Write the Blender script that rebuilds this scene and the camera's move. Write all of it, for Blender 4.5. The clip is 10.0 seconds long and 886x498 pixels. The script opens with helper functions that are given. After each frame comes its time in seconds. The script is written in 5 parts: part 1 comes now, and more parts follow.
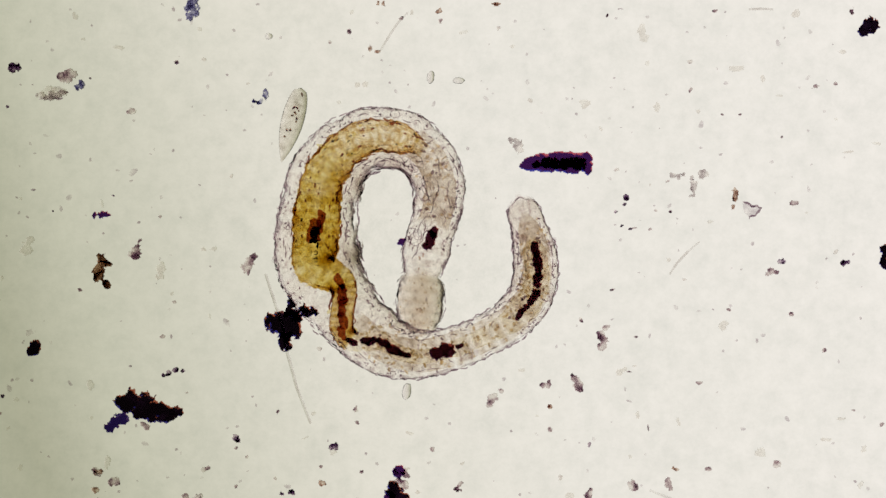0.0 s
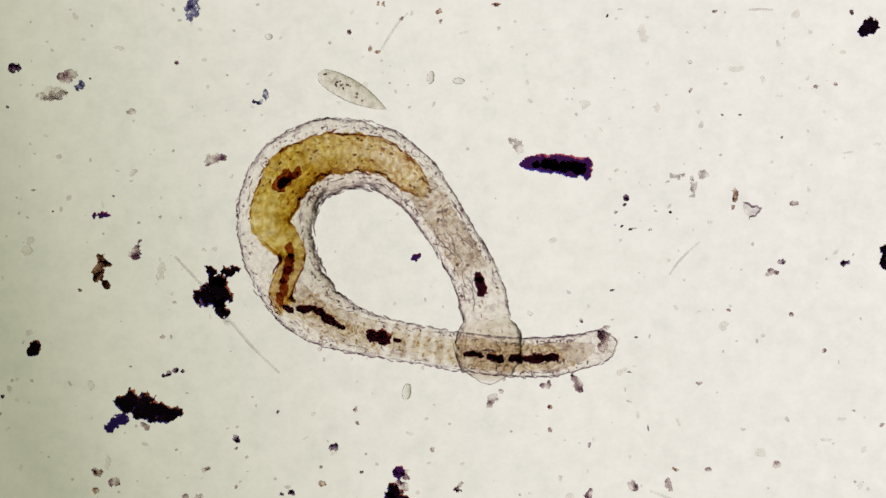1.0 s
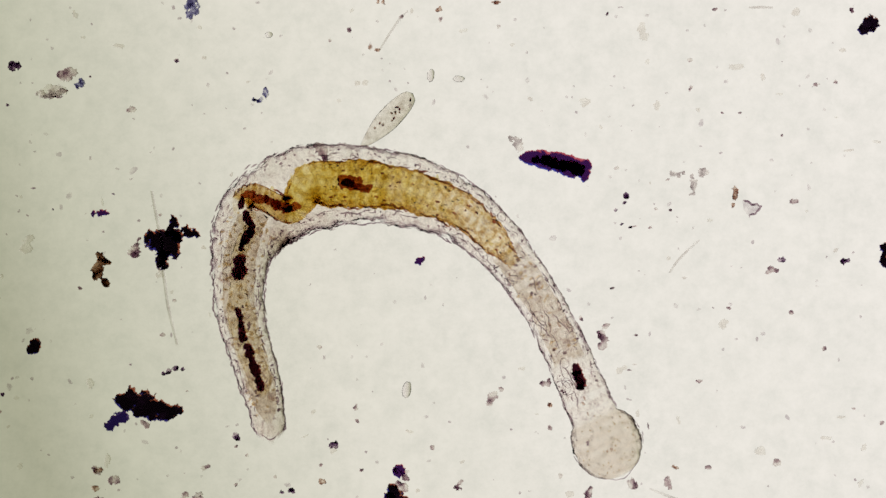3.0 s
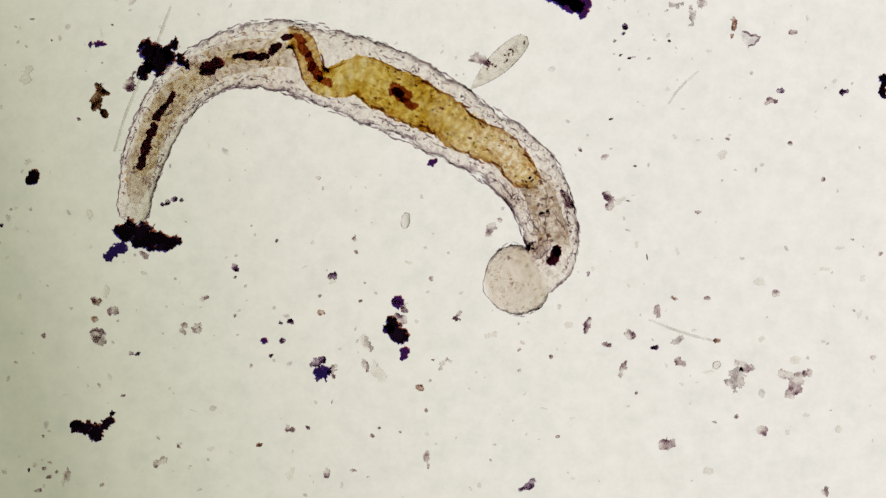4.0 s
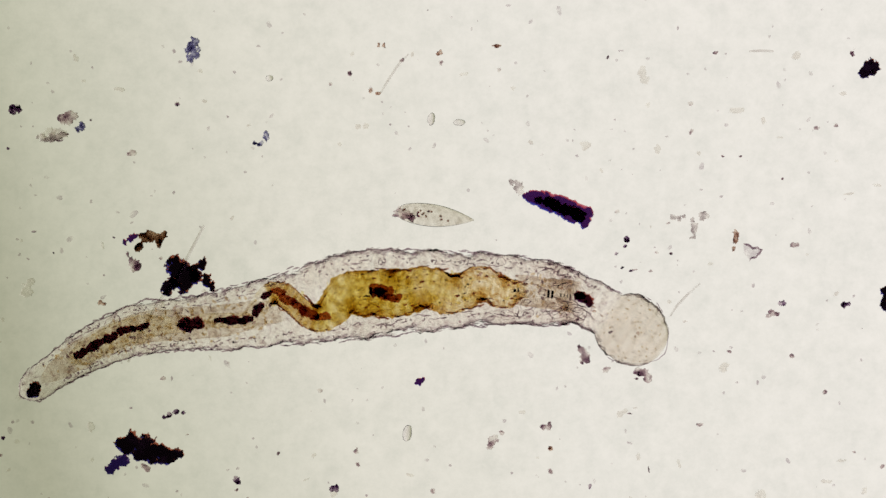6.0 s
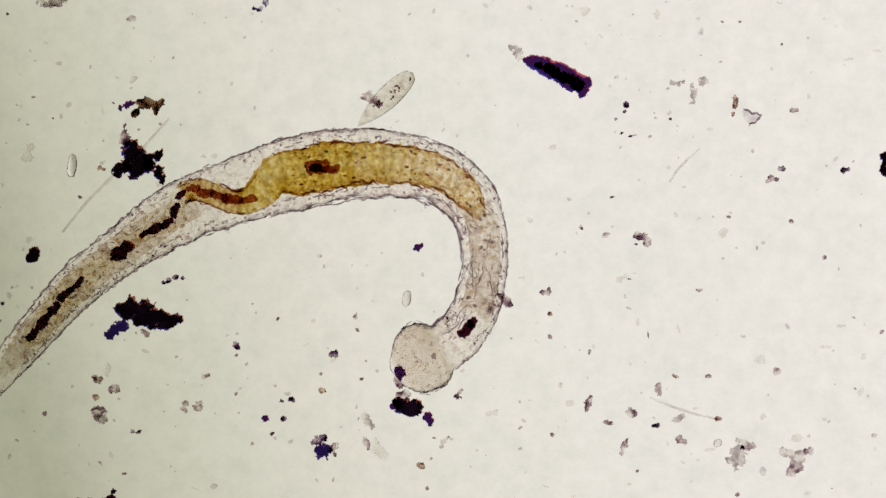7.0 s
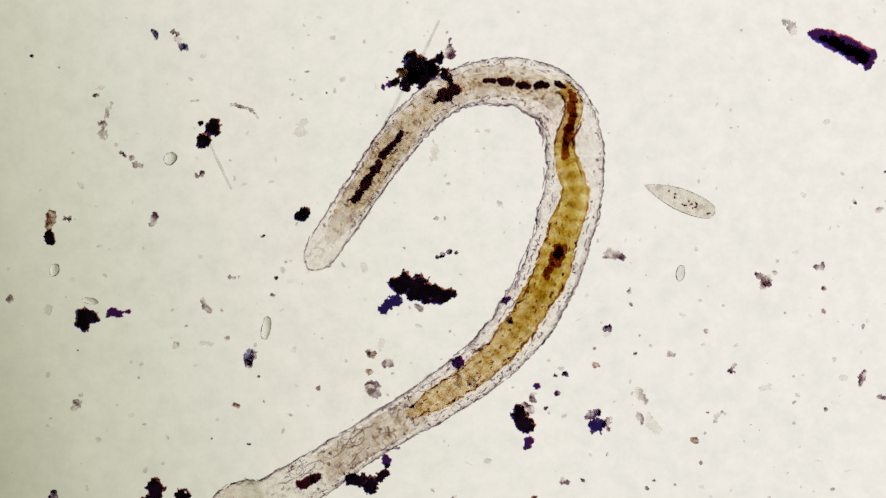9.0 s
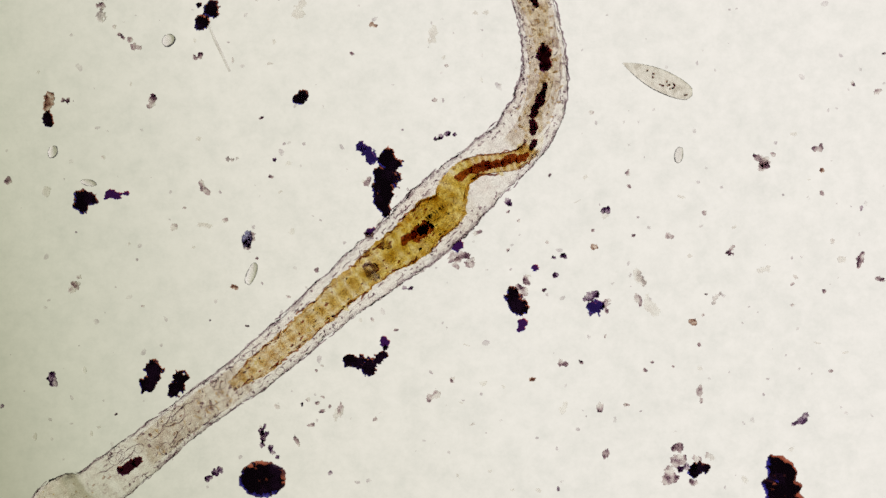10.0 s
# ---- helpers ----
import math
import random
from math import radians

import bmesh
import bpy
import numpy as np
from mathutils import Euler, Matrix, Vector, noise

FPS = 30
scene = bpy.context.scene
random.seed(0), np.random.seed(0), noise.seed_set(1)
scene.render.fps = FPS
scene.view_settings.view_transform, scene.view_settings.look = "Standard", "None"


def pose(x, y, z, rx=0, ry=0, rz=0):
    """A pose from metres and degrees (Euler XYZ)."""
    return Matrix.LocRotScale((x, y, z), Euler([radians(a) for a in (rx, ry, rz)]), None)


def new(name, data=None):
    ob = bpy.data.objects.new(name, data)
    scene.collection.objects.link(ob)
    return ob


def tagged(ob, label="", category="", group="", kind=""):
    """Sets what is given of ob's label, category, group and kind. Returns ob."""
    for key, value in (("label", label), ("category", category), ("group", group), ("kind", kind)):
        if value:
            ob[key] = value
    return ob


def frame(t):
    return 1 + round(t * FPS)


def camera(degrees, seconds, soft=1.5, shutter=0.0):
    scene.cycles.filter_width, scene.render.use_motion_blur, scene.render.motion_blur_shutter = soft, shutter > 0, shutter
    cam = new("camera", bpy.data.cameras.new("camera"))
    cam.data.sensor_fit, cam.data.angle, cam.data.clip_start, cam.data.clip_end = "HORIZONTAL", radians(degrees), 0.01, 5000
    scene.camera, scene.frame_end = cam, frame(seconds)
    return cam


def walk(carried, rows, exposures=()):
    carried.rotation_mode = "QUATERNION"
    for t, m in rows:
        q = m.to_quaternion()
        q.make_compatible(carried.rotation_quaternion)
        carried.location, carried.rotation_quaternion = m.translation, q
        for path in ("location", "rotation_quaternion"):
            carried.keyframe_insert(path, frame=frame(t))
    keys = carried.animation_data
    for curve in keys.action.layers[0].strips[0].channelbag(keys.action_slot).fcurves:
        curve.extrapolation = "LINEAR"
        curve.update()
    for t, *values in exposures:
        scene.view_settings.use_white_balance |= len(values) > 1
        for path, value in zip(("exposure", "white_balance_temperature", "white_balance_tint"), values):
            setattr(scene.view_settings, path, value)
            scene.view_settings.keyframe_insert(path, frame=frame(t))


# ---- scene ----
# A drop of pond water on a microscope slide, lit from below. One metre here stands for one
# millimetre on the slide, so one millimetre here is one micrometre.
HEIGHT = 11.212
cam = camera(8.0, 10.0, soft=1.5)
STAGE = [
    (0, pose(0.000, 0.000, HEIGHT)),
    (2.2, pose(0.000, 0.001, HEIGHT)),
    (3.05, pose(0.000, -0.004, HEIGHT)),
    (3.3, pose(0.000, -0.052, HEIGHT)),
    (3.4, pose(0.000, -0.094, HEIGHT)),
    (3.5, pose(0.001, -0.131, HEIGHT)),
    (3.6, pose(0.001, -0.172, HEIGHT)),
    (3.7, pose(0.001, -0.208, HEIGHT)),
    (3.9, pose(0.002, -0.275, HEIGHT)),
    (4.0, pose(0.002, -0.302, HEIGHT)),
    (4.2, pose(0.002, -0.314, HEIGHT)),
    (4.5, pose(0.002, -0.265, HEIGHT)),
    (4.7, pose(0.002, -0.264, HEIGHT)),
    (4.8, pose(0.002, -0.257, HEIGHT)),
    (5.0, pose(0.002, -0.212, HEIGHT)),
    (5.1, pose(0.002, -0.176, HEIGHT)),
    (5.3, pose(0.001, -0.110, HEIGHT)),
    (5.4, pose(0.000, -0.075, HEIGHT)),
    (5.5, pose(0.000, -0.033, HEIGHT)),
    (5.6, pose(0.000, 0.000, HEIGHT)),
    (5.7, pose(-0.001, 0.034, HEIGHT)),
    (6.0, pose(-0.001, 0.074, HEIGHT)),
    (6.25, pose(0.000, 0.038, HEIGHT)),
    (6.5, pose(0.000, -0.030, HEIGHT)),
    (6.8, pose(0.000, -0.115, HEIGHT)),
    (7.0, pose(0.000, -0.164, HEIGHT)),
    (7.1, pose(0.000, -0.179, HEIGHT)),
    (7.5, pose(0.001, -0.199, HEIGHT)),
    (7.8, pose(-0.002, -0.200, HEIGHT)),
    (8.0, pose(-0.022, -0.199, HEIGHT)),
    (8.1, pose(-0.055, -0.198, HEIGHT)),
    (8.2, pose(-0.097, -0.197, HEIGHT)),
    (8.3, pose(-0.155, -0.199, HEIGHT)),
    (8.4, pose(-0.219, -0.201, HEIGHT)),
    (8.5, pose(-0.284, -0.204, HEIGHT)),
    (8.6, pose(-0.338, -0.205, HEIGHT)),
    (8.7, pose(-0.388, -0.206, HEIGHT)),
    (8.8, pose(-0.437, -0.207, HEIGHT)),
    (9.0, pose(-0.484, -0.209, HEIGHT)),
    (9.5, pose(-0.484, -0.208, HEIGHT)),
    (9.6, pose(-0.483, -0.216, HEIGHT)),
    (9.7, pose(-0.482, -0.241, HEIGHT)),
    (9.8, pose(-0.482, -0.280, HEIGHT)),
    (9.9, pose(-0.481, -0.345, HEIGHT)),
    (10.0, pose(-0.481, -0.418, HEIGHT)),
]
walk(cam, STAGE, exposures=((0.0, 0.0), (2.2, 0.0), (3.3, -0.025), (8.2, -0.025), (9.0, 0.025), (10.0, 0.01)))

# ---- light: the microscope's lamp below the slide, a dim room above ----
world = bpy.data.worlds.new("room")
scene.world = world
world.use_nodes = True
room = world.node_tree.nodes["Background"]
room.inputs["Color"].default_value = (0.62, 0.55, 0.66, 1)
room.inputs["Strength"].default_value = 0.10
LAMP_DEPTH = -6.0
LAMP_RADIUS = 2.35


# ---- materials ----
def nodes_of(name):
    m = bpy.data.materials.new(name)
    m.use_nodes = True
    m.node_tree.nodes.clear()
    return m, m.node_tree.nodes, m.node_tree.links


def ramp(n, links, fac, stops):
    r = n.new("ShaderNodeValToRGB")
    while len(r.color_ramp.elements) < len(stops):
        r.color_ramp.elements.new(0.5)
    for e, (p, c) in zip(r.color_ramp.elements, stops):
        e.position, e.color = p, (*c, 1)
    links.new(fac, r.inputs["Fac"])
    return r.outputs["Color"]


def noise_tex(n, links, scale, detail, shift=True, rough=0.55):
    tc = n.new("ShaderNodeTexCoord")
    tex = n.new("ShaderNodeTexNoise")
    tex.inputs["Scale"].default_value = scale
    tex.inputs["Detail"].default_value = detail
    tex.inputs["Roughness"].default_value = rough
    if shift:
        info = n.new("ShaderNodeObjectInfo")
        mul = n.new("ShaderNodeMath")
        mul.operation = "MULTIPLY"
        mul.inputs[1].default_value = 37.0
        links.new(info.outputs["Random"], mul.inputs[0])
        add = n.new("ShaderNodeVectorMath")
        links.new(tc.outputs["Object"], add.inputs[0])
        links.new(mul.outputs[0], add.inputs[1])
        links.new(add.outputs[0], tex.inputs["Vector"])
    else:
        links.new(tc.outputs["Object"], tex.inputs["Vector"])
    return tex.outputs["Fac"]


def by_share(n, links, colour):
    """The colour to the power of the surface's own share of the density."""
    share = n.new("ShaderNodeAttribute")
    share.attribute_name = "share"
    sep, com = n.new("ShaderNodeSeparateColor"), n.new("ShaderNodeCombineColor")
    links.new(colour, sep.inputs[0])
    for k in range(3):
        power = n.new("ShaderNodeMath")
        power.operation = "POWER"
        links.new(sep.outputs[k], power.inputs[0])
        links.new(share.outputs["Fac"], power.inputs[1])
        links.new(power.outputs[0], com.inputs[k])
    return com.outputs[0], share.outputs["Fac"]


def flesh_coord(n, links):
    a = n.new("ShaderNodeAttribute")
    a.attribute_name = "flesh"
    return a.outputs["Vector"]


def clear_matter(name, ior, stops, scale=60, detail=5, bump=0.0, bump_scale=90.0, depth=0.004, flesh=False, cells=0.0, cell_tint=(0.8, 0.76, 0.76), rough=0.55, thin=False, rim=None, outline_from=1.08, second=None):
    """Clear, stained or dense matter that bends and filters the lamp's light. flesh: the grain runs on from piece to piece."""
    m, n, links = nodes_of(name)
    out = n.new("ShaderNodeOutputMaterial")
    glass = n.new("ShaderNodeBsdfRefraction")
    glass.inputs["IOR"].default_value = ior
    glass.inputs["Roughness"].default_value = 0.0

    def grain(s, d):
        if not flesh:
            return noise_tex(n, links, s, d, rough=rough)
        tex = n.new("ShaderNodeTexNoise")
        tex.inputs["Scale"].default_value = s
        tex.inputs["Detail"].default_value = d
        tex.inputs["Roughness"].default_value = rough
        links.new(flesh_coord(n, links), tex.inputs["Vector"])
        return tex.outputs["Fac"]

    colour = ramp(n, links, grain(scale, detail), stops)
    if second:
        sep = n.new("ShaderNodeSeparateXYZ")
        links.new(flesh_coord(n, links), sep.inputs[0])
        slide = n.new("ShaderNodeMath")
        slide.operation = "MULTIPLY_ADD"
        slide.inputs[1].default_value = 0.30
        links.new(grain(18, 2), slide.inputs[0])
        links.new(sep.outputs["X"], slide.inputs[2])
        rng = n.new("ShaderNodeMapRange")
        rng.inputs["From Min"].default_value, rng.inputs["From Max"].default_value = second[1] + 0.15, second[2] + 0.15
        links.new(slide.outputs[0], rng.inputs["Value"])
        blend = n.new("ShaderNodeMix")
        blend.data_type = "RGBA"
        links.new(rng.outputs[0], blend.inputs["Factor"])
        links.new(colour, blend.inputs["A"])
        links.new(ramp(n, links, grain(scale * 1.15, detail), second[0]), blend.inputs["B"])
        colour = blend.outputs["Result"]
    if cells:
        warp = n.new("ShaderNodeVectorMath")
        warp.operation = "MULTIPLY_ADD"
        warp.inputs[1].default_value = (0.02, 0.02, 0.02)
        tex = n.new("ShaderNodeTexNoise")
        tex.inputs["Scale"].default_value = 45
        links.new(flesh_coord(n, links), tex.inputs["Vector"])
        links.new(tex.outputs["Color"], warp.inputs[0])
        links.new(flesh_coord(n, links), warp.inputs[2])
        vor = n.new("ShaderNodeTexVoronoi")
        vor.feature = "DISTANCE_TO_EDGE"
        vor.inputs["Scale"].default_value = cells
        links.new(warp.outputs[0], vor.inputs["Vector"])
        gap = n.new("ShaderNodeMath")
        gap.operation = "MULTIPLY_ADD"
        gap.inputs[1].default_value = 0.55
        links.new(grain(38, 3), gap.inputs[0])
        links.new(vor.outputs["Distance"], gap.inputs[2])
        lines = ramp(n, links, gap.outputs[0], ((0.22, cell_tint), (0.30, (1, 1, 1))))
        mix = n.new("ShaderNodeMix")
        mix.data_type, mix.blend_type = "RGBA", "MULTIPLY"
        mix.inputs["Factor"].default_value = 1.0
        links.new(colour, mix.inputs["A"])
        links.new(lines, mix.inputs["B"])
        colour = mix.outputs["Result"]
    if flesh:
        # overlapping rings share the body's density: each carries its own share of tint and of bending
        # rim: dark outline, where edges bend light away, painted into the tint
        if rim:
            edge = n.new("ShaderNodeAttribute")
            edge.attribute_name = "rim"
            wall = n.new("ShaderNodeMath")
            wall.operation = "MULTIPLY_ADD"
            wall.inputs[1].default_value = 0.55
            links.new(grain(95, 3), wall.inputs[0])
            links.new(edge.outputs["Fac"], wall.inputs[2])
            line = ramp(n, links, wall.outputs[0], ((0.0, (1, 1, 1)), (outline_from / 1.5, (1, 1, 1)), ((outline_from + 0.15) / 1.5, rim)))
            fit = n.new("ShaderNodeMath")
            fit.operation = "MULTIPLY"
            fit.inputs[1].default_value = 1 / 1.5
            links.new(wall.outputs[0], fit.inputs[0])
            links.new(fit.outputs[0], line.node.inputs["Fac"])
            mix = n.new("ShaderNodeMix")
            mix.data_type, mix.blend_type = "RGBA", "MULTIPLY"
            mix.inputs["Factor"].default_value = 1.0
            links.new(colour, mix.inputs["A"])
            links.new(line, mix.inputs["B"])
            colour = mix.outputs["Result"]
        colour, share = by_share(n, links, colour)
        bend = n.new("ShaderNodeMath")
        bend.operation = "MULTIPLY_ADD"
        bend.inputs[1].default_value = ior - 1
        bend.inputs[2].default_value = 1.0
        links.new(share, bend.inputs[0])
        links.new(bend.outputs[0], glass.inputs["IOR"])
    if thin:
        glass = n.new("ShaderNodeBsdfTransparent")
    links.new(colour, glass.inputs["Color"])
    if bump and not thin:
        b = n.new("ShaderNodeBump")
        b.inputs["Strength"].default_value = bump
        b.inputs["Distance"].default_value = depth
        links.new(grain(bump_scale, 3), b.inputs["Height"])
        links.new(b.outputs[0], glass.inputs["Normal"])
    links.new(glass.outputs[0], out.inputs["Surface"])
    return m


def dense_matter(name, heart, blue, rust_fringe, ior=1.0, scale=60, thinner=None):
    """Dense debris: nearly black in the middle; a chromatic fringe is painted by facing, red-brown on flanks that fall
    one way, blue on those that fall the other way.
    """
    m, n, links = nodes_of(name)
    out = n.new("ShaderNodeOutputMaterial")
    if ior > 1:
        glass = n.new("ShaderNodeBsdfRefraction")
        glass.inputs["IOR"].default_value = ior
        glass.inputs["Roughness"].default_value = 0.0
    else:
        glass = n.new("ShaderNodeBsdfTransparent")
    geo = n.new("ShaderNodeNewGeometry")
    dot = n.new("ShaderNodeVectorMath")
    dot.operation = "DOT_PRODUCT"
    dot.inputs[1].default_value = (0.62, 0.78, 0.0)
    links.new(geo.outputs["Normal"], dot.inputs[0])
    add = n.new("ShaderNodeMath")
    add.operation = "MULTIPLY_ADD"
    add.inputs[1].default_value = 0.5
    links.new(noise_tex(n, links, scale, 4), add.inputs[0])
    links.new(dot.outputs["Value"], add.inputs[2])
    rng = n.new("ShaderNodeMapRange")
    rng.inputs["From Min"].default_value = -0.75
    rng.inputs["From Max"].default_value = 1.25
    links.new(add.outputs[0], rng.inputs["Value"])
    colour = ramp(n, links, rng.outputs[0], ((0.20, blue), (0.37, heart), (0.61, heart), (0.79, rust_fringe)))
    if thinner:
        mix = n.new("ShaderNodeMix")
        mix.data_type = "RGBA"
        links.new(ramp(n, links, noise_tex(n, links, 34, 4), ((0.50, (0, 0, 0)), (0.66, (1, 1, 1)))), mix.inputs["Factor"])
        links.new(colour, mix.inputs["A"])
        mix.inputs["B"].default_value = (*thinner, 1)
        colour = mix.outputs["Result"]
    links.new(by_share(n, links, colour)[0], glass.inputs["Color"])
    links.new(glass.outputs[0], out.inputs["Surface"])
    return m


def opaque_matter(name, stops, scale=50):
    m, n, links = nodes_of(name)
    out = n.new("ShaderNodeOutputMaterial")
    p = n.new("ShaderNodeBsdfPrincipled")
    p.inputs["Roughness"].default_value = 0.7
    links.new(ramp(n, links, noise_tex(n, links, scale, 5), stops), p.inputs["Base Color"])
    links.new(p.outputs[0], out.inputs["Surface"])
    return m


def lamp_glow():
    """The diffuser of the lamp: a little dimmer and greener towards one side."""
    m, n, links = nodes_of("lamp_diffuser")
    out = n.new("ShaderNodeOutputMaterial")
    em = n.new("ShaderNodeEmission")
    tc = n.new("ShaderNodeTexCoord")
    sep = n.new("ShaderNodeSeparateXYZ")
    links.new(tc.outputs["Object"], sep.inputs[0])
    rng = n.new("ShaderNodeMapRange")
    rng.inputs["From Min"].default_value = -1.25
    rng.inputs["From Max"].default_value = 1.25
    lean = n.new("ShaderNodeMath")
    lean.operation = "MULTIPLY_ADD"
    lean.inputs[1].default_value = 0.28
    links.new(sep.outputs["Y"], lean.inputs[0])
    links.new(sep.outputs["X"], lean.inputs[2])
    links.new(lean.outputs[0], rng.inputs["Value"])
    col = ramp(n, links, rng.outputs[0], ((0.0, (0.42, 0.42, 0.30)), (0.10, (0.57, 0.565, 0.44)),
                                          (0.35, (0.775, 0.745, 0.65)), (0.6, (0.848, 0.813, 0.742)), (1.0, (0.885, 0.845, 0.785))))
    links.new(col, em.inputs["Color"])
    em.inputs["Strength"].default_value = 1.0
    links.new(em.outputs[0], out.inputs["Surface"])
    return m


GLASS = clear_matter("slide_glass", 1.5, ((0.32, (0.92, 0.93, 0.925)), (0.5, (0.976, 0.978, 0.976)), (0.60, (1, 1, 1))), scale=28, detail=8, rough=0.75)
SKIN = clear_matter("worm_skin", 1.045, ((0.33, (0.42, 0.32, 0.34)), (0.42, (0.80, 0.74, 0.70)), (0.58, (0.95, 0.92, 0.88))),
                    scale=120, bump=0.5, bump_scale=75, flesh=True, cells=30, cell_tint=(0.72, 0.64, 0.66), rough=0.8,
                    rim=(0.30, 0.22, 0.28), outline_from=1.165)
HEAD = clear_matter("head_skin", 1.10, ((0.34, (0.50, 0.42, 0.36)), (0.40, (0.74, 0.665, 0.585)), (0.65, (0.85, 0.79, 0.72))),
                    scale=85, bump=0.3, bump_scale=60, flesh=True, rough=0.7, rim=(0.14, 0.10, 0.12), outline_from=1.15)
GUT = clear_matter("gut_ochre", 1.06, ((0.36, (0.455, 0.285, 0.033)), (0.47, (0.615, 0.44, 0.08)), (0.60, (0.77, 0.63, 0.20))),
                   scale=125, flesh=True, thin=True, rim=(0.78, 0.62, 0.40), rough=0.72,
                   second=(((0.37, (0.58, 0.38, 0.16)), (0.48, (0.79, 0.65, 0.38)), (0.61, (0.93, 0.86, 0.68))), 0.80, 0.99))
GUT_BROWN = clear_matter("gut_brown", 1.06, ((0.3, (0.36, 0.17, 0.035)), (0.6, (0.65, 0.45, 0.14))), scale=80, flesh=True, thin=True, rim=(0.30, 0.10, 0.06))
TISSUE = clear_matter("inner_tissue", 1.05, ((0.36, (0.56, 0.47, 0.39)), (0.50, (0.78, 0.715, 0.64)), (0.66, (0.93, 0.90, 0.86))), scale=60, flesh=True, thin=True, rough=0.75)
GUT_PALE = clear_matter("gut_pale", 1.06, ((0.3, (0.80, 0.72, 0.54)), (0.6, (0.95, 0.915, 0.81))), scale=70, flesh=True, thin=True)
OCHRE = clear_matter("gut_grain", 1.0, ((0.34, (0.80, 0.69, 0.34)), (0.6, (0.93, 0.87, 0.58))), scale=60, thin=True)
CREAM = clear_matter("pale_grain", 1.0, ((0.34, (0.74, 0.60, 0.42)), (0.6, (0.90, 0.82, 0.68))), scale=60, thin=True)
TAN = clear_matter("tan_grain", 1.0, ((0.34, (0.50, 0.38, 0.22)), (0.6, (0.80, 0.69, 0.50))), scale=60, thin=True)
WALL = clear_matter("body_wall", 1.0, ((0.36, (0.17, 0.10, 0.15)), (0.62, (0.52, 0.42, 0.46))), scale=110, detail=3, thin=True)
MARGIN = clear_matter("gut_margin", 1.0, ((0.36, (0.14, 0.035, 0.04)), (0.62, (0.48, 0.24, 0.16))), scale=110, detail=3, thin=True)
RUST = clear_matter("rust_granule", 1.04, ((0.35, (0.17, 0.025, 0.015)), (0.6, (0.42, 0.125, 0.05))), scale=70, thin=True)
# last two colours: optical colour fringe on opposite flanks, put into the tint
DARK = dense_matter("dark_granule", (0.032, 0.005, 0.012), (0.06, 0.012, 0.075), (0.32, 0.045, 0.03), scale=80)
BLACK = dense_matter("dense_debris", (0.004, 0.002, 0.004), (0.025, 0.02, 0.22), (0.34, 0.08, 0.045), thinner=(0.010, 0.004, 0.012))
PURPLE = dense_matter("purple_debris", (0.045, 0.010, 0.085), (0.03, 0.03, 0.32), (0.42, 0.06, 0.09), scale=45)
VIOLET = clear_matter("violet_debris", 1.06, ((0.35, (0.22, 0.13, 0.19)), (0.46, (0.63, 0.54, 0.56)), (0.57, (0.91, 0.89, 0.875))),
                      scale=52, detail=5, bump=0.5, bump_scale=90)
DUSK = clear_matter("dusky_debris", 1.05, ((0.36, (0.06, 0.02, 0.08)), (0.47, (0.26, 0.17, 0.28)), (0.60, (0.74, 0.68, 0.72))), scale=85, detail=4, bump=0.4, bump_scale=110)
GREY = clear_matter("grey_debris", 1.07, ((0.38, (0.58, 0.53, 0.54)), (0.6, (0.93, 0.91, 0.90))), scale=70, bump=0.5, bump_scale=80)
BROWN = clear_matter("brown_debris", 1.07, ((0.36, (0.24, 0.12, 0.10)), (0.48, (0.58, 0.44, 0.38)), (0.64, (0.86, 0.80, 0.75))),
                     scale=120, detail=4, bump=0.6, bump_scale=110)
BLUE = clear_matter("blue_debris", 1.09, ((0.36, (0.09, 0.08, 0.20)), (0.48, (0.36, 0.35, 0.52)), (0.62, (0.80, 0.80, 0.85))), scale=100, detail=4, bump=0.6, bump_scale=110)
UMBER = clear_matter("umber_debris", 1.05, ((0.36, (0.03, 0.012, 0.012)), (0.47, (0.20, 0.105, 0.06)), (0.62, (0.58, 0.46, 0.36))), scale=60, detail=4, bump=0.4, bump_scale=110)
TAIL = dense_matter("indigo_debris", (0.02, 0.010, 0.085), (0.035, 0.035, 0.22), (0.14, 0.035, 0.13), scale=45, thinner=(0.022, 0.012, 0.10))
HAZE = clear_matter("faint_specks", 1.0, ((0.36, (0.82, 0.79, 0.81)), (0.6, (0.96, 0.95, 0.95))), scale=80, thin=True)
FIBRE = clear_matter("clear_fibre", 1.016, ((0.35, (0.84, 0.82, 0.81)), (0.65, (0.95, 0.945, 0.94))), scale=50)
CELL = clear_matter("clear_cell", 1.12, ((0.35, (0.90, 0.88, 0.87)), (0.65, (0.97, 0.965, 0.955))), scale=40, bump=0.2)
PALE = clear_matter("pale_debris", 1.035, ((0.35, (0.90, 0.88, 0.86)), (0.65, (0.97, 0.965, 0.95))), scale=50, bump=0.4)
DUST = clear_matter("fine_dust", 1.0, ((0.36, (0.72, 0.67, 0.70)), (0.6, (0.92, 0.91, 0.91))), scale=60, thin=True)
MICROBE = clear_matter("microbe_skin", 1.075, ((0.33, (0.74, 0.71, 0.66)), (0.5, (0.89, 0.87, 0.83)), (0.7, (0.95, 0.94, 0.91))),
                       scale=90, bump=0.35, bump_scale=110)
HOUSING = opaque_matter("black_housing", ((0.0, (0.015, 0.015, 0.016)), (1.0, (0.03, 0.03, 0.032))), scale=3)


# ---- building ----
def at(x, y):
    """A place on the slide, given in micrometres from the upper left corner of the first view."""
    return Vector(((x - 784) / 1000, (441 - y) / 1000, 0))


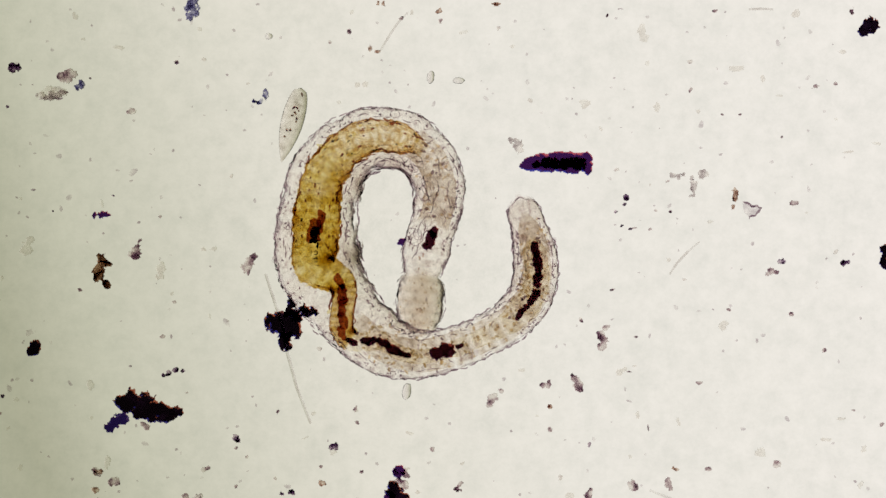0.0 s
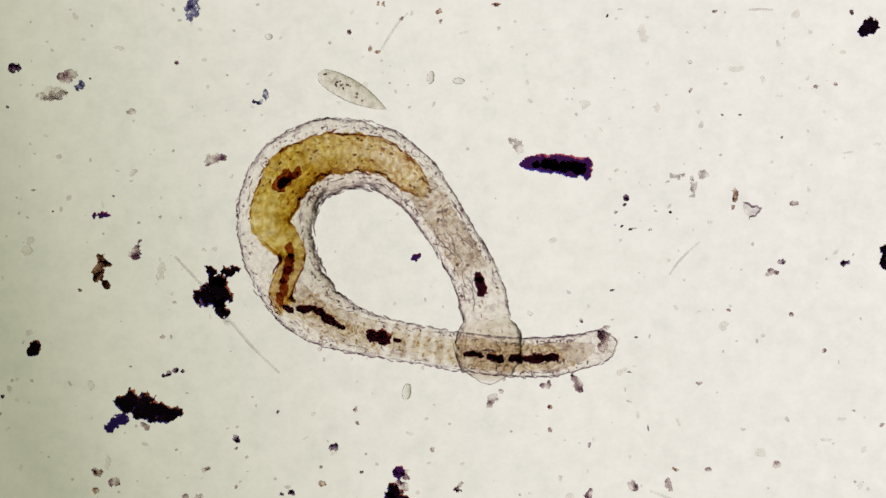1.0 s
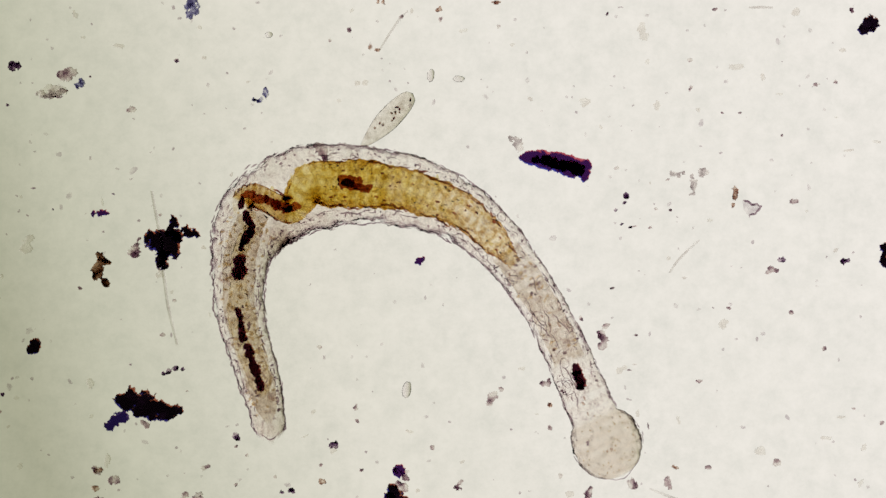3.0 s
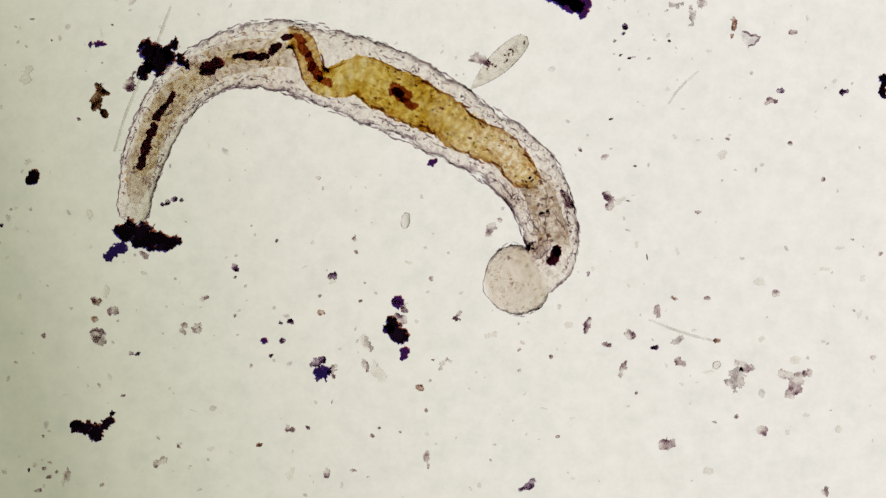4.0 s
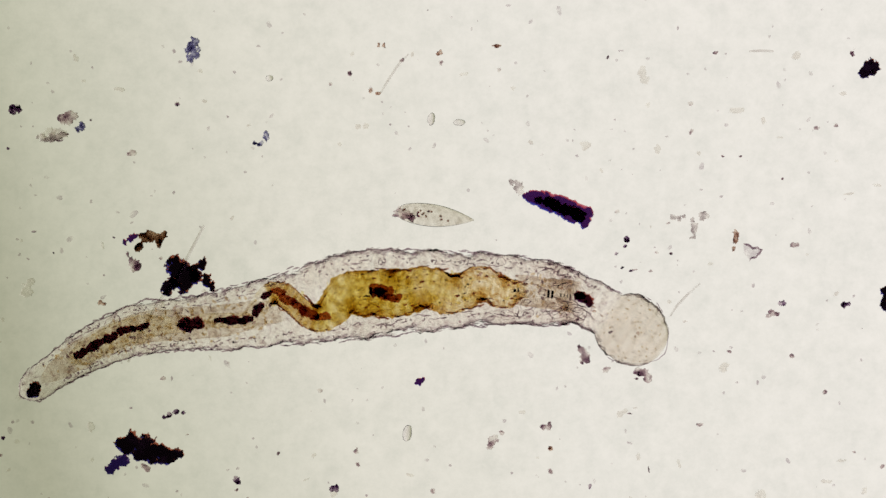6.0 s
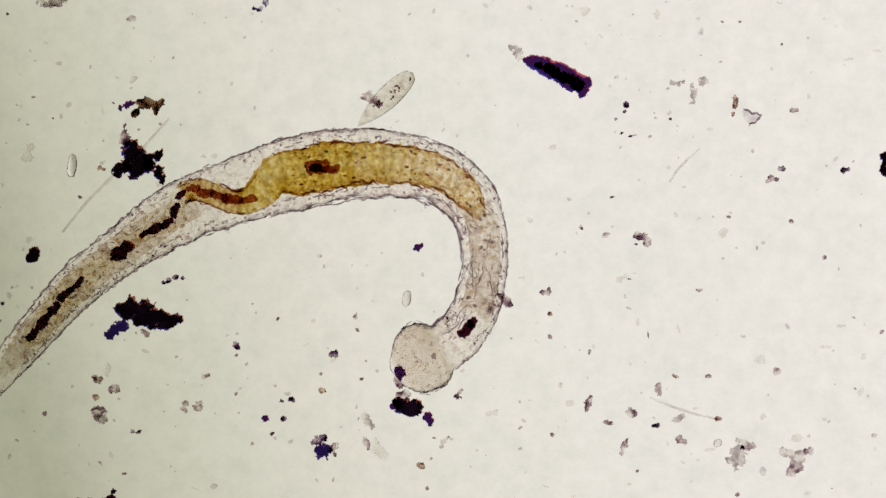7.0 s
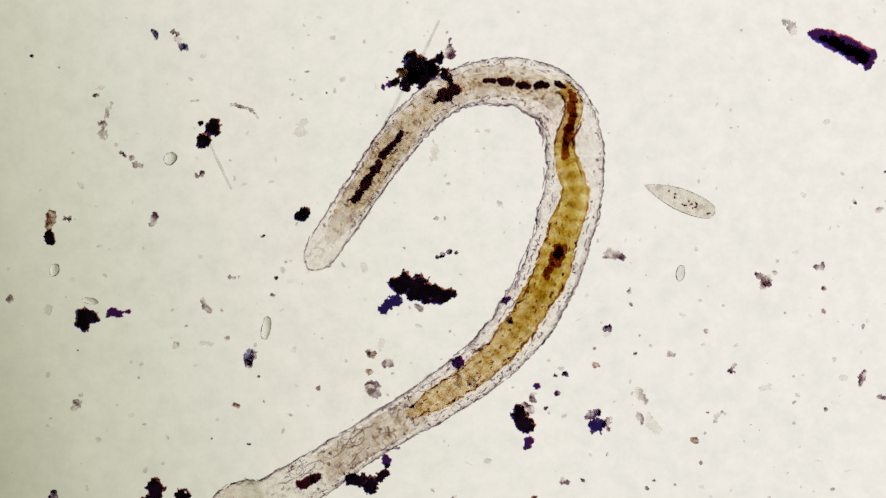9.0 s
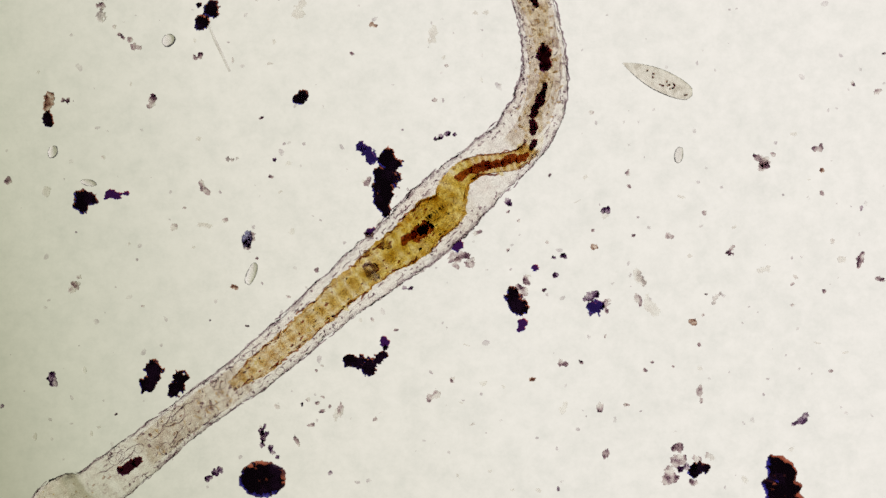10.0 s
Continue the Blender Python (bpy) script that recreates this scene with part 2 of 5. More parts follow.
def mesh_object(name, bm, material, smooth=True):
    data = bpy.data.meshes.new(name)
    bm.to_mesh(data)
    bm.free()
    data.materials.append(material)
    for p in data.polygons:
        p.use_smooth = smooth
    return new(name, data)


def part(name, bm, material, parent, label="", smooth=True):
    ob = mesh_object(name, bm, material, smooth)
    ob.parent = parent
    return tagged(ob, label)


def add_blob(bm, centre, size, turn=0.0, jag=0.25, seed=0.0, fine=2, coarse=1.3):
    """One ragged grain: a ball pushed in and out by two scales of noise."""
    share = bm.verts.layers.float.get("share") or bm.verts.layers.float.new("share")
    made = bmesh.ops.create_icosphere(bm, subdivisions=fine, radius=1.0)["verts"]
    rot = Matrix.Rotation(turn, 3, "Z")
    for v in made:
        d = v.co.normalized()
        s = Vector((seed * 3.1, seed * 1.7, seed * 2.3))
        v[share] = 1.0 if d.z > 0 else 0.0
        r = 1 + jag * (noise.noise(d * coarse + s) + 0.6 * noise.noise(d * 3.1 + s))
        v.co = rot @ Vector((d.x * r * size[0], d.y * r * size[1], d.z * r * size[2])) + Vector(centre)


def settle(bm, z=0.004):
    """Rest the lowest point on z."""
    low = min(v.co.z for v in bm.verts)
    for v in bm.verts:
        v.co.z += z - low


def add_rod(bm, points, radii, sides=8):
    """A tube through points with closed ends."""
    rings = []
    for i, p in enumerate(points):
        a, b = points[max(i - 1, 0)], points[min(i + 1, len(points) - 1)]
        d = (b - a).normalized()
        side = d.cross(Vector((0, 0, 1))).normalized()
        up = side.cross(d)
        rings.append([bm.verts.new(p + (side * math.cos(k * math.tau / sides) + up * math.sin(k * math.tau / sides)) * radii[i])
                      for k in range(sides)])
    for r0, r1 in zip(rings, rings[1:]):
        for k in range(sides):
            bm.faces.new((r0[k], r0[(k + 1) % sides], r1[(k + 1) % sides], r1[k]))
    bm.faces.new(list(reversed(rings[0])))
    bm.faces.new(rings[-1])


def flake_mesh(circles, seed, ragged=0.5, thick=0.5, step=None, warp=1.0):
    """A ragged flake with one closed surface: circles (x, y, radius, in micrometres) melt together, noise eats the rim."""
    c = np.array(circles, float) / 1000
    lo = (c[:, :2] - c[:, 2:] * 1.35).min(0)
    hi = (c[:, :2] + c[:, 2:] * 1.35).max(0)
    step = step or max(0.0010, float((hi - lo).max()) / 84)
    nx, ny = (np.ceil((hi - lo) / step).astype(int) + 1)
    radius = float(c[:, 2].mean())
    base = 0.004 + (seed * 7 % 13) * 0.0006
    field = np.zeros((nx, ny))
    place = {}
    for i in range(nx):
        for j in range(ny):
            x, y = lo[0] + i * step, lo[1] + j * step
            # a warped plane makes the circles crooked
            w = Vector(((0.8 * x + 0.6 * y) / radius, (0.8 * y - 0.6 * x) / radius, seed * 0.73))
            pull = noise.noise_vector(w * 0.9) * 0.42 + noise.noise_vector(w * 2.3) * 0.24
            wx, wy = x + radius * warp * pull.x, y + radius * warp * pull.y
            each = 1 - ((wx - c[:, 0]) ** 2 + (wy - c[:, 1]) ** 2) / c[:, 2] ** 2
            f = float(each.max() + np.log(np.exp(5 * (each - each.max())).sum()) / 5) - 0.08
            if f > -1.2:
                q = w + Vector((0.37, 0.71, seed * 0.61)) + 0.5 * pull
                f += ragged * sum(a * noise.noise(q * k) for a, k in ((0.9, 1.1), (1.0, 2.3), (0.8, 4.7), (0.5, 9.1)) if radius / k > 2.2 * step)
            field[i, j] = f
            k = Vector((x * 900, y * 900, seed + 5.0))
            place[i, j] = (x + 0.33 * step * noise.noise(k), y + 0.33 * step * noise.noise(k + Vector((9, 9, 9))))
    keep = (field[:-1, :-1] > 0) & (field[1:, :-1] > 0) & (field[:-1, 1:] > 0) & (field[1:, 1:] > 0)
    # the connected patches of cells, without the finest crumbs
    left, best, large = set(zip(*np.nonzero(keep))), set(), 0
    while left:
        todo = [min(left)]
        left.discard(todo[0])
        patch = set(todo)
        while todo:
            i, j = todo.pop()
            for q in ((i + 1, j), (i - 1, j), (i, j + 1), (i, j - 1)):
                if q in left:
                    left.discard(q)
                    patch.add(q)
                    todo.append(q)
        large = max(large, len(patch))
        if len(patch) > max(5, 0.012 * large):
            best |= patch
    bm = bmesh.new()
    top, low = {}, {}
    share = bm.verts.layers.float.new("share")
    if not best:
        add_blob(bm, (0, 0, 0), (radius, radius, radius * thick), 0, 0.25, seed, 2)
        settle(bm)
        return bm
    for i, j in best:
        for q in ((i, j), (i + 1, j), (i + 1, j + 1), (i, j + 1)):
            if q not in top:
                lump = 1 + (0.4 if thick > 1 else 0.08) * noise.noise(Vector((place[q][0] * 110, place[q][1] * 110, seed)))
                z = base + thick * radius * (0.06 + lump * math.sqrt(min(max(field[q] * (1.0 if thick > 1 else 2.6), 0.0), 1.0)))
                top[q] = bm.verts.new((*place[q], z))
                low[q] = bm.verts.new((*place[q], base))
                top[q][share] = min(1.0, 0.5 + 1.5 * max(field[q], 0.0))
    for i, j in sorted(best):
        ring = ((i, j), (i + 1, j), (i + 1, j + 1), (i, j + 1))
        bm.faces.new([top[q] for q in ring])
        bm.faces.new([low[q] for q in reversed(ring)])
        for a, b, other in ((ring[0], ring[1], (i, j - 1)), (ring[1], ring[2], (i + 1, j)), (ring[2], ring[3], (i, j + 1)), (ring[3], ring[0], (i - 1, j))):
            if other not in best:
                bm.faces.new((top[b], top[a], low[a], low[b]))
    bmesh.ops.smooth_vert(bm, verts=bm.verts[:], factor=0.4, use_axis_x=True, use_axis_y=True)
    return bm


def fit_size(bm, length, width):
    """Bring a flake to its length and width, in micrometres, round the origin."""
    for axis, size in ((0, length), (1, width)):
        low, high = min(v.co[axis] for v in bm.verts), max(v.co[axis] for v in bm.verts)
        for v in bm.verts:
            v.co[axis] = (v.co[axis] - (low + high) / 2) * size / 1000 / (high - low)


def clump_circles(length, width, grains, seed, bend=0.0):
    rnd = random.Random(seed)
    if grains == 1:
        return [(0, 0, width / 2), (-(length - width) / 2, 0, width * 0.42), ((length - width) / 2, 0, width * 0.42)]
    rows = []
    for i in range(grains):
        u = (i + 0.5) / grains * 2 - 1
        r = width * rnd.uniform(0.30, 0.5) * (1 - 0.3 * abs(u))
        rows.append((u * length * 0.36 + rnd.uniform(-0.05, 0.05) * length, rnd.uniform(-1, 1) * width * 0.18 + bend * (u * u - 0.4) * width, r))
    return rows


# ---- the microscope and the slide ----
def build_microscope():
    lamp = tagged(new("microscope_lamp"), "round lit diffuser of the microscope lamp below the glass slide", "lamp")
    bm = bmesh.new()
    bmesh.ops.create_circle(bm, cap_ends=True, segments=96, radius=LAMP_RADIUS)
    part("diffuser", bm, lamp_glow(), lamp, "glowing white diffuser")
    bm = bmesh.new()
    inner = bmesh.ops.create_circle(bm, segments=96, radius=LAMP_RADIUS + 0.01)["verts"]
    wall = bmesh.ops.extrude_edge_only(bm, edges=bm.edges[:])["geom"]
    for v in (g for g in wall if isinstance(g, bmesh.types.BMVert)):
        v.co.x *= 1.06
        v.co.y *= 1.06
    ring = bmesh.ops.extrude_edge_only(bm, edges=[e for e in bm.edges if all(v.co.length > LAMP_RADIUS * 1.04 for v in e.verts)])["geom"]
    for v in (g for g in ring if isinstance(g, bmesh.types.BMVert)):
        v.co.z -= 0.8
    part("housing", bm, HOUSING, lamp, "black lamp housing")
    lamp.location = (0, 0, LAMP_DEPTH)
    return lamp


def build_slide():
    bm = bmesh.new()
    bmesh.ops.create_cube(bm, size=1.0)
    for v in bm.verts:
        v.co = Vector((v.co.x * 5.0 - 0.25, v.co.y * 3.6 - 0.2, (v.co.z - 0.5) * 0.17))
    bmesh.ops.bevel(bm, geom=bm.edges[:], offset=0.01, segments=2, affect="EDGES")
    ob = mesh_object("ground", bm, GLASS, smooth=False)
    return tagged(ob, "clear glass microscope slide lit from below", "glass slide", kind="structure")


LAMP = build_microscope()
build_slide()


# ---- the worm: rings of skin, a folded gut and dark granules, all rigid pieces ----
REST = (0, 114, 265, 357, 519, 622, 748, 883, 1052, 1159, 1278, 1445)
HALF = (26, 33, 38, 40, 53, 60, 61, 53, 43, 39, 40, 44)
FLAT = 0.72
FOLD = ((300, 0.0), (400, 0.05), (455, -0.10), (472, -0.25), (500, 0.60), (530, 0.55), (585, -0.42), (610, -0.36), (655, 0.12), (720, 0.0), (1070, 0.0))
WORM = new("worm")
tagged(WORM, "translucent microscopic worm with an ochre gut, bending on the slide", "worm")
PIECES = []


def half_width(u):
    k = np.interp(u, REST, HALF)
    if u < 40:
        k = 28.6 * math.sqrt(max(0.002, 1 - ((40 - u) / 44.5) ** 2))
    elif u > 1300:
        # the round head lobe behind a slight neck
        k = max(41 if u < 1355 else 1, math.sqrt(max(1.0, 62 ** 2 - (u - 1386) ** 2)))
    return float(k) / 1000


def tube(u, length, half, around, lo, hi, mirror, flat, wobble, closed, seed, soft=False):
    """A short open tube of body; its flesh attribute holds the place in the straightened body."""
    bm = bmesh.new()
    layer = bm.verts.layers.float_vector.new("flesh")
    share = bm.verts.layers.float.new("share")
    rim = bm.verts.layers.float.new("rim")
    along = 8 if soft else 4
    rows = []
    for j in range(along + 1):
        row = []
        for i in range(around + (not closed)):
            a = lo + (hi - lo) * i / around
            y, z = math.cos(a), math.sin(a)
            x = (j / along - 0.5) * length
            w = half(min(max(u + x * 1000, -4.0), 1452))
            p = Vector(((u + x * 1000) * 0.035, y * mirror * 1.6 + seed, z * 1.6))
            r = w * (1 + wobble * (noise.noise(p) + 0.6 * noise.noise(p * 2.7) + 0.6 * noise.noise(p * 6.1)))
            v = bm.verts.new((x, y * r * mirror, z * r * flat))
            # sideways reach, drives the painted dark outline
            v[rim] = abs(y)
            fade = 1.0
            if not closed and mirror and hi < math.pi:
                # the two flanks hand over to each other across the back
                k = min(max((a - (math.pi - hi)) / (2 * hi - math.pi), 0.0), 1.0)
                fade = 0.5 + 0.5 * math.cos(math.pi * k)
            v[share] = fade * (1 - math.cos(math.tau * j / along)) / (2.5 if soft == 2.5 else 3.0) if soft else fade * (1 - abs(2 * j / along - 1))
            v[layer] = (u / 1000 + x, y * mirror * r, z * r * flat)
            row.append(v)
        rows.append(row)
    for r0, r1 in zip(rows, rows[1:]):
        n = len(r0)
        for i in range(n if closed else n - 1):
            k = (i + 1) % n
            f = (r0[i], r1[i], r1[k], r0[k])
            bm.faces.new(tuple(reversed(f)) if mirror > 0 else f)
    bm.normal_update()
    f = bm.faces[:][0]
    c = f.calc_center_median()
    if f.normal.dot(Vector((0, c.y, c.z))) < 0:
        bmesh.ops.reverse_faces(bm, faces=bm.faces[:])
    return bm


def add_ring(u, length, side):
    """The upper shell of one ring, resting on the slide; side 0 is whole, 1 and -1 are its two flanks."""
    if side == 0:
        return tube(u, length, half_width, 26, math.radians(-8), math.radians(188), 1, FLAT, 0.06, False, 0.0, soft=True)
    slim = u < 490 or 1190 < u < 1335
    top = math.radians(112 if slim else 110 if u > 1335 else 128)
    return tube(u, length * (2 / 3 if slim else 1), half_width, 16, math.radians(-8), top, side, FLAT, 0.095, False, 0.0, soft=not slim)


def build_worm_skin():
    u = 2.0
    while u < 1450:
        step = 12.0 if u < 1325 else 9.0
        for side in ((1, -1) if u > 80 else (0,)):
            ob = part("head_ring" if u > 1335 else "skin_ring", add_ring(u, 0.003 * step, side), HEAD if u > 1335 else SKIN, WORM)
            PIECES.append((ob, u, "skin", side))
        u += step


def gut_half(u):
    return float(np.interp(u, (100, 135, 250, 300, 340, 380, 440, 500, 560, 610, 640, 690, 760, 860, 960, 1030, 1075),
                           (8, 21, 23, 17, 13, 12, 13, 18, 19, 22, 29, 37, 38, 33, 29, 25, 12))) / 1000


def tissue_half(u):
    return float(np.interp(u, (40, 70, 130, 300, 420, 520, 980, 1060, 1150, 1290, 1340), (4, 18, 25, 28, 28, 20, 18, 27, 27, 28, 12))) / 1000


def build_gut():
    u = 108.0
    while u < 515:
        bm = tube(u, 0.026, gut_half, 16, 0.0, math.pi, 1, 0.6, 0.22, False, 9.0)
        PIECES.append((part("gut_ring", bm, GUT_PALE, WORM, "thin olive hind gut"), u, "gut", 0))
        u += 13.0
    for lo, hi in ((52.0, 530.0), (1066.0, 1240.0)):
        u = lo
        while u < hi:
            bm = tube(u, 0.026, tissue_half, 16, 0.0, math.pi, 1, 0.6, 0.10, False, 9.0)
            PIECES.append((part("tissue_ring", bm, TISSUE, WORM), u, "tissue", 0))
            u += 13.0
    u = 515.0
    while u < 1075:
        step = 7.0 if u < 600 else 9.0
        for flank in (1, -1):
            lap = 3 if (600 if flank > 0 else 655) < u < 735 else 2.5
            bm = tube(u, step * lap / 1000, gut_half, 14, 0.0, math.radians(106), flank, 0.6, 0.19, False, 9.0, soft=lap)
            PIECES.append((part("gut_ring", bm, GUT_BROWN if u < 590 else GUT, WORM), u, "gut", flank))
        u += step


def ribbon_mesh(length, width, bend, seed):
    """A thin wavy ribbon of body wall along x, in micrometres."""
    bm = bmesh.new()
    share = bm.verts.layers.float.new("share")
    n = max(4, int(length / 4))
    rows = []
    for i in range(n + 1):
        u = i / n
        x = (u - 0.5) * length
        y = bend * (4 * (u - 0.5) ** 2 - 0.4) + width * 1.3 * noise.noise(Vector((x * 0.11, seed * 2.1, 0.3)))
        w = width * 0.5 * (0.35 + 0.65 * math.sin(math.pi * u) ** 0.5) * (1 + 0.7 * noise.noise(Vector((x * 0.25, seed, 4.0))))
        rows.append([bm.verts.new((x / 1000, (y + k * w) / 1000, (seed % 17) * 0.00011)) for k in (-1, 1)])
    for a, b in zip(rows, rows[1:]):
        bm.faces.new((a[0], b[0], b[1], a[1]))
    for v in bm.verts:
        v[share] = 1.0
    return bm


def scale_mesh(length, width, seed):
    """A thin ragged gut cell with a slightly raised middle."""
    bm = bmesh.new()
    n = 13
    z = (seed % 29) * 0.00017
    mid = bm.verts.new((0, 0, z + 0.001))
    ring = []
    for i in range(n):
        a = math.tau * i / n
        r = 1 + 0.62 * noise.noise(Vector((math.cos(a) * 1.4, math.sin(a) * 1.4, seed * 1.7))) + 0.4 * noise.noise(Vector((math.cos(a) * 4, math.sin(a) * 4, seed * 2.9)))
        ring.append(bm.verts.new((math.cos(a) * r * length / 2000, math.sin(a) * r * width / 2000, z)))
    for i in range(n):
        bm.faces.new((mid, ring[i], ring[(i + 1) % n]))
    return bm


def build_gut_cells():
    rnd = random.Random(12)
    placed = []
    for k in range(130):
        tries = [(rnd.uniform(522, 1064), rnd.uniform(-0.92, 0.92)) for _ in range(14)]
        u, across = max(tries, key=lambda q: min([(q[0] - p[0]) ** 2 + (32 * (q[1] - p[1])) ** 2 for p in placed], default=1.0))
        placed.append((u, across))
        front = u > 800 + rnd.uniform(0, 120)
        if abs(across) < 0.22 or (580 < u < 690 and rnd.random() < 0.75):
            continue
        bm = scale_mesh(rnd.uniform(5, 14), rnd.uniform(4, 9), k) if front else scale_mesh(rnd.uniform(8, 19), rnd.uniform(6, 12), k)
        turn = Matrix.Rotation(rnd.uniform(0, 3.1), 4, "Z")
        bmesh.ops.transform(bm, matrix=turn, verts=bm.verts[:])
        ob = part("gut_cell", bm, CREAM if front and k % 3 else OCHRE, WORM, smooth=False)
        PIECES.append((ob, u, "cell", across))
    for k in range(100):
        u = rnd.choice((rnd.uniform(60, 520), rnd.uniform(60, 520), rnd.uniform(1070, 1230)))
        bm = scale_mesh(rnd.uniform(4, 10), rnd.uniform(3, 6), 300 + k)
        bmesh.ops.transform(bm, matrix=Matrix.Rotation(rnd.uniform(0, 3.1), 4, "Z"), verts=bm.verts[:])
        ob = part("tissue_cell", bm, WALL if k % 4 == 0 else CREAM, WORM, smooth=False)
        PIECES.append((ob, u, "wall", rnd.uniform(-0.75, 0.75)))
    for k in range(120):
        bm = scale_mesh(rnd.uniform(4, 11), rnd.uniform(3, 6), 720 + k)
        bmesh.ops.transform(bm, matrix=Matrix.Rotation(rnd.uniform(0, 3.1), 4, "Z"), verts=bm.verts[:])
        ob = part("tissue_cell", bm, TAN, WORM, smooth=False)
        PIECES.append((ob, rnd.uniform(100, 500), "wall", max(-0.7, min(0.7, rnd.gauss(0, 0.33)))))
    for k in range(42):
        bm = scale_mesh(rnd.uniform(2, 4.5), rnd.uniform(1.6, 3), 900 + k)
        ob = part("head_grain", bm, TAN, WORM, smooth=False)
        PIECES.append((ob, rnd.uniform(1335, 1434), "wall", rnd.uniform(-0.85, 0.85)))
    for k in range(230):
        u = rnd.uniform(60, 1290)
        bm = scale_mesh(rnd.uniform(2.5, 6), rnd.uniform(2, 4), 1520 + k)
        bmesh.ops.transform(bm, matrix=Matrix.Rotation(rnd.uniform(0, 3.1), 4, "Z"), verts=bm.verts[:])
        ob = part("wall_grain", bm, WALL, WORM, smooth=False)
        PIECES.append((ob, u, "wall", rnd.choice((-1, 1)) * rnd.uniform(0.66, 0.92)))


def build_walls():
    """The wavy inner face of the body wall and the dark margin of the gut, in short ribbons; wrinkles across."""
    rnd = random.Random(4)
    for side in (1, -1):
        u = 70.0
        while u < 1300:
            long = rnd.uniform(10, 22)
            if rnd.random() < 0.5:
                ob = part("wall_fold", ribbon_mesh(long, rnd.uniform(1.3, 2.6), rnd.uniform(-3, 2) * side, u), WALL, WORM)
                PIECES.append((ob, u + long / 2, "wall", side * rnd.uniform(0.62, 0.82)))
            u += long * rnd.uniform(0.7, 1.2)
        u = 520.0
        while u < 1065:
            long = rnd.uniform(12, 30)
            if rnd.random() < 0.85 and not 585 < u < 695:
                ob = part("gut_margin", ribbon_mesh(long, rnd.uniform(2.0, 4.6), rnd.uniform(-6, 3) * side, u + 3), MARGIN, WORM)
                PIECES.append((ob, u + long / 2, "cell", side * rnd.uniform(0.9, 1.04)))
            u += long * rnd.uniform(0.85, 1.05)
    for side in (1, -1):
        # the thin crinkled outline of the skin
        u = 12.0
        while u < 1436:
            long = rnd.uniform(11, 17)
            head = u > 1335
            if rnd.random() < (0.6 if head else 0.95):
                ob = part("skin_edge", ribbon_mesh(long, rnd.uniform(1.0, 1.7) if head else rnd.uniform(1.9, 3.4) if u < 480 else rnd.uniform(1.4, 2.7), rnd.uniform(-1.2, 1.2), u + 7), WALL, WORM)
                PIECES.append((ob, min(u + long / 2, 1440.0), "edge", side * rnd.uniform(0.975, 1.0)))
            u += long * rnd.uniform(0.62, 0.8)
    for u, long, wide, bend in ((4.0, 36, 2.4, -13.0), (1444.0, 64, 1.5, 16.0)):
        # the closed ends of tail and head
        bm = ribbon_mesh(long, wide, bend, 77 + long)
        bmesh.ops.transform(bm, matrix=Matrix.Rotation(math.pi / 2, 4, "Z"), verts=bm.verts[:])
        PIECES.append((part("skin_edge", bm, WALL, WORM), u, "wall", 0.001))
    for k in range(15):
        r = rnd.uniform(7, 15)
        bm = bmesh.new()
        share = bm.verts.layers.float.new("share")
        pairs = []
        for i in range(18):
            a = math.tau * i / 18
            q = r * (1 + 0.3 * noise.noise(Vector((math.cos(a), math.sin(a), k * 1.9))))
            w = 1.0 + 0.9 * noise.noise(Vector((math.cos(a) * 2, math.sin(a) * 2, k * 2.3)))
            pairs.append([bm.verts.new((math.cos(a) * (q + e) / 1000, math.sin(a) * (q + e) * 0.8 / 1000, 0.0023 + k * 0.00009)) for e in (0, max(w, 0.2))])
        for a, b in zip(pairs, pairs[1:] + pairs[:1]):
            bm.faces.new((a[0], a[1], b[1], b[0]))
        for v in bm.verts:
            v[share] = 1.0
        u = rnd.choice((rnd.uniform(1075, 1280), rnd.uniform(1075, 1280), rnd.uniform(900, 1080)))
        PIECES.append((part("vesicle", bm, WALL, WORM), u, "wall", rnd.choice((-1, 1)) * rnd.uniform(0.25 if u > 1080 else 0.72, 0.84)))
    for k in range(11):
        # folded membranes behind the head
        bm = ribbon_mesh(rnd.uniform(26, 46), rnd.uniform(1.3, 2.1), rnd.uniform(-7, 7), 600 + k)
        bmesh.ops.transform(bm, matrix=Matrix.Rotation(rnd.uniform(-0.35, 0.35), 4, "Z"), verts=bm.verts[:])
        PIECES.append((part("membrane", bm, WALL, WORM), rnd.uniform(1085, 1300), "wall", rnd.choice((-1, 1)) * rnd.uniform(0.15, 0.6)))
    for k in range(46):
        u = rnd.choice((rnd.uniform(90, 600), rnd.uniform(600, 1230), rnd.uniform(1060, 1230)))
        bm = ribbon_mesh(rnd.uniform(7, 16), rnd.uniform(1.3, 2.2), rnd.uniform(-3, 3), 400 + k)
        turn = Matrix.Rotation(rnd.choice((rnd.uniform(-0.5, 0.5), rnd.uniform(0.6, 2.5))), 4, "Z")
        bmesh.ops.transform(bm, matrix=turn, verts=bm.verts[:])
        inner = 0.3 if u < 480 or u > 1070 else 0.68
        PIECES.append((part("wrinkle", bm, WALL, WORM), u, "wall", rnd.choice((-1, 1)) * rnd.uniform(inner, 0.78)))


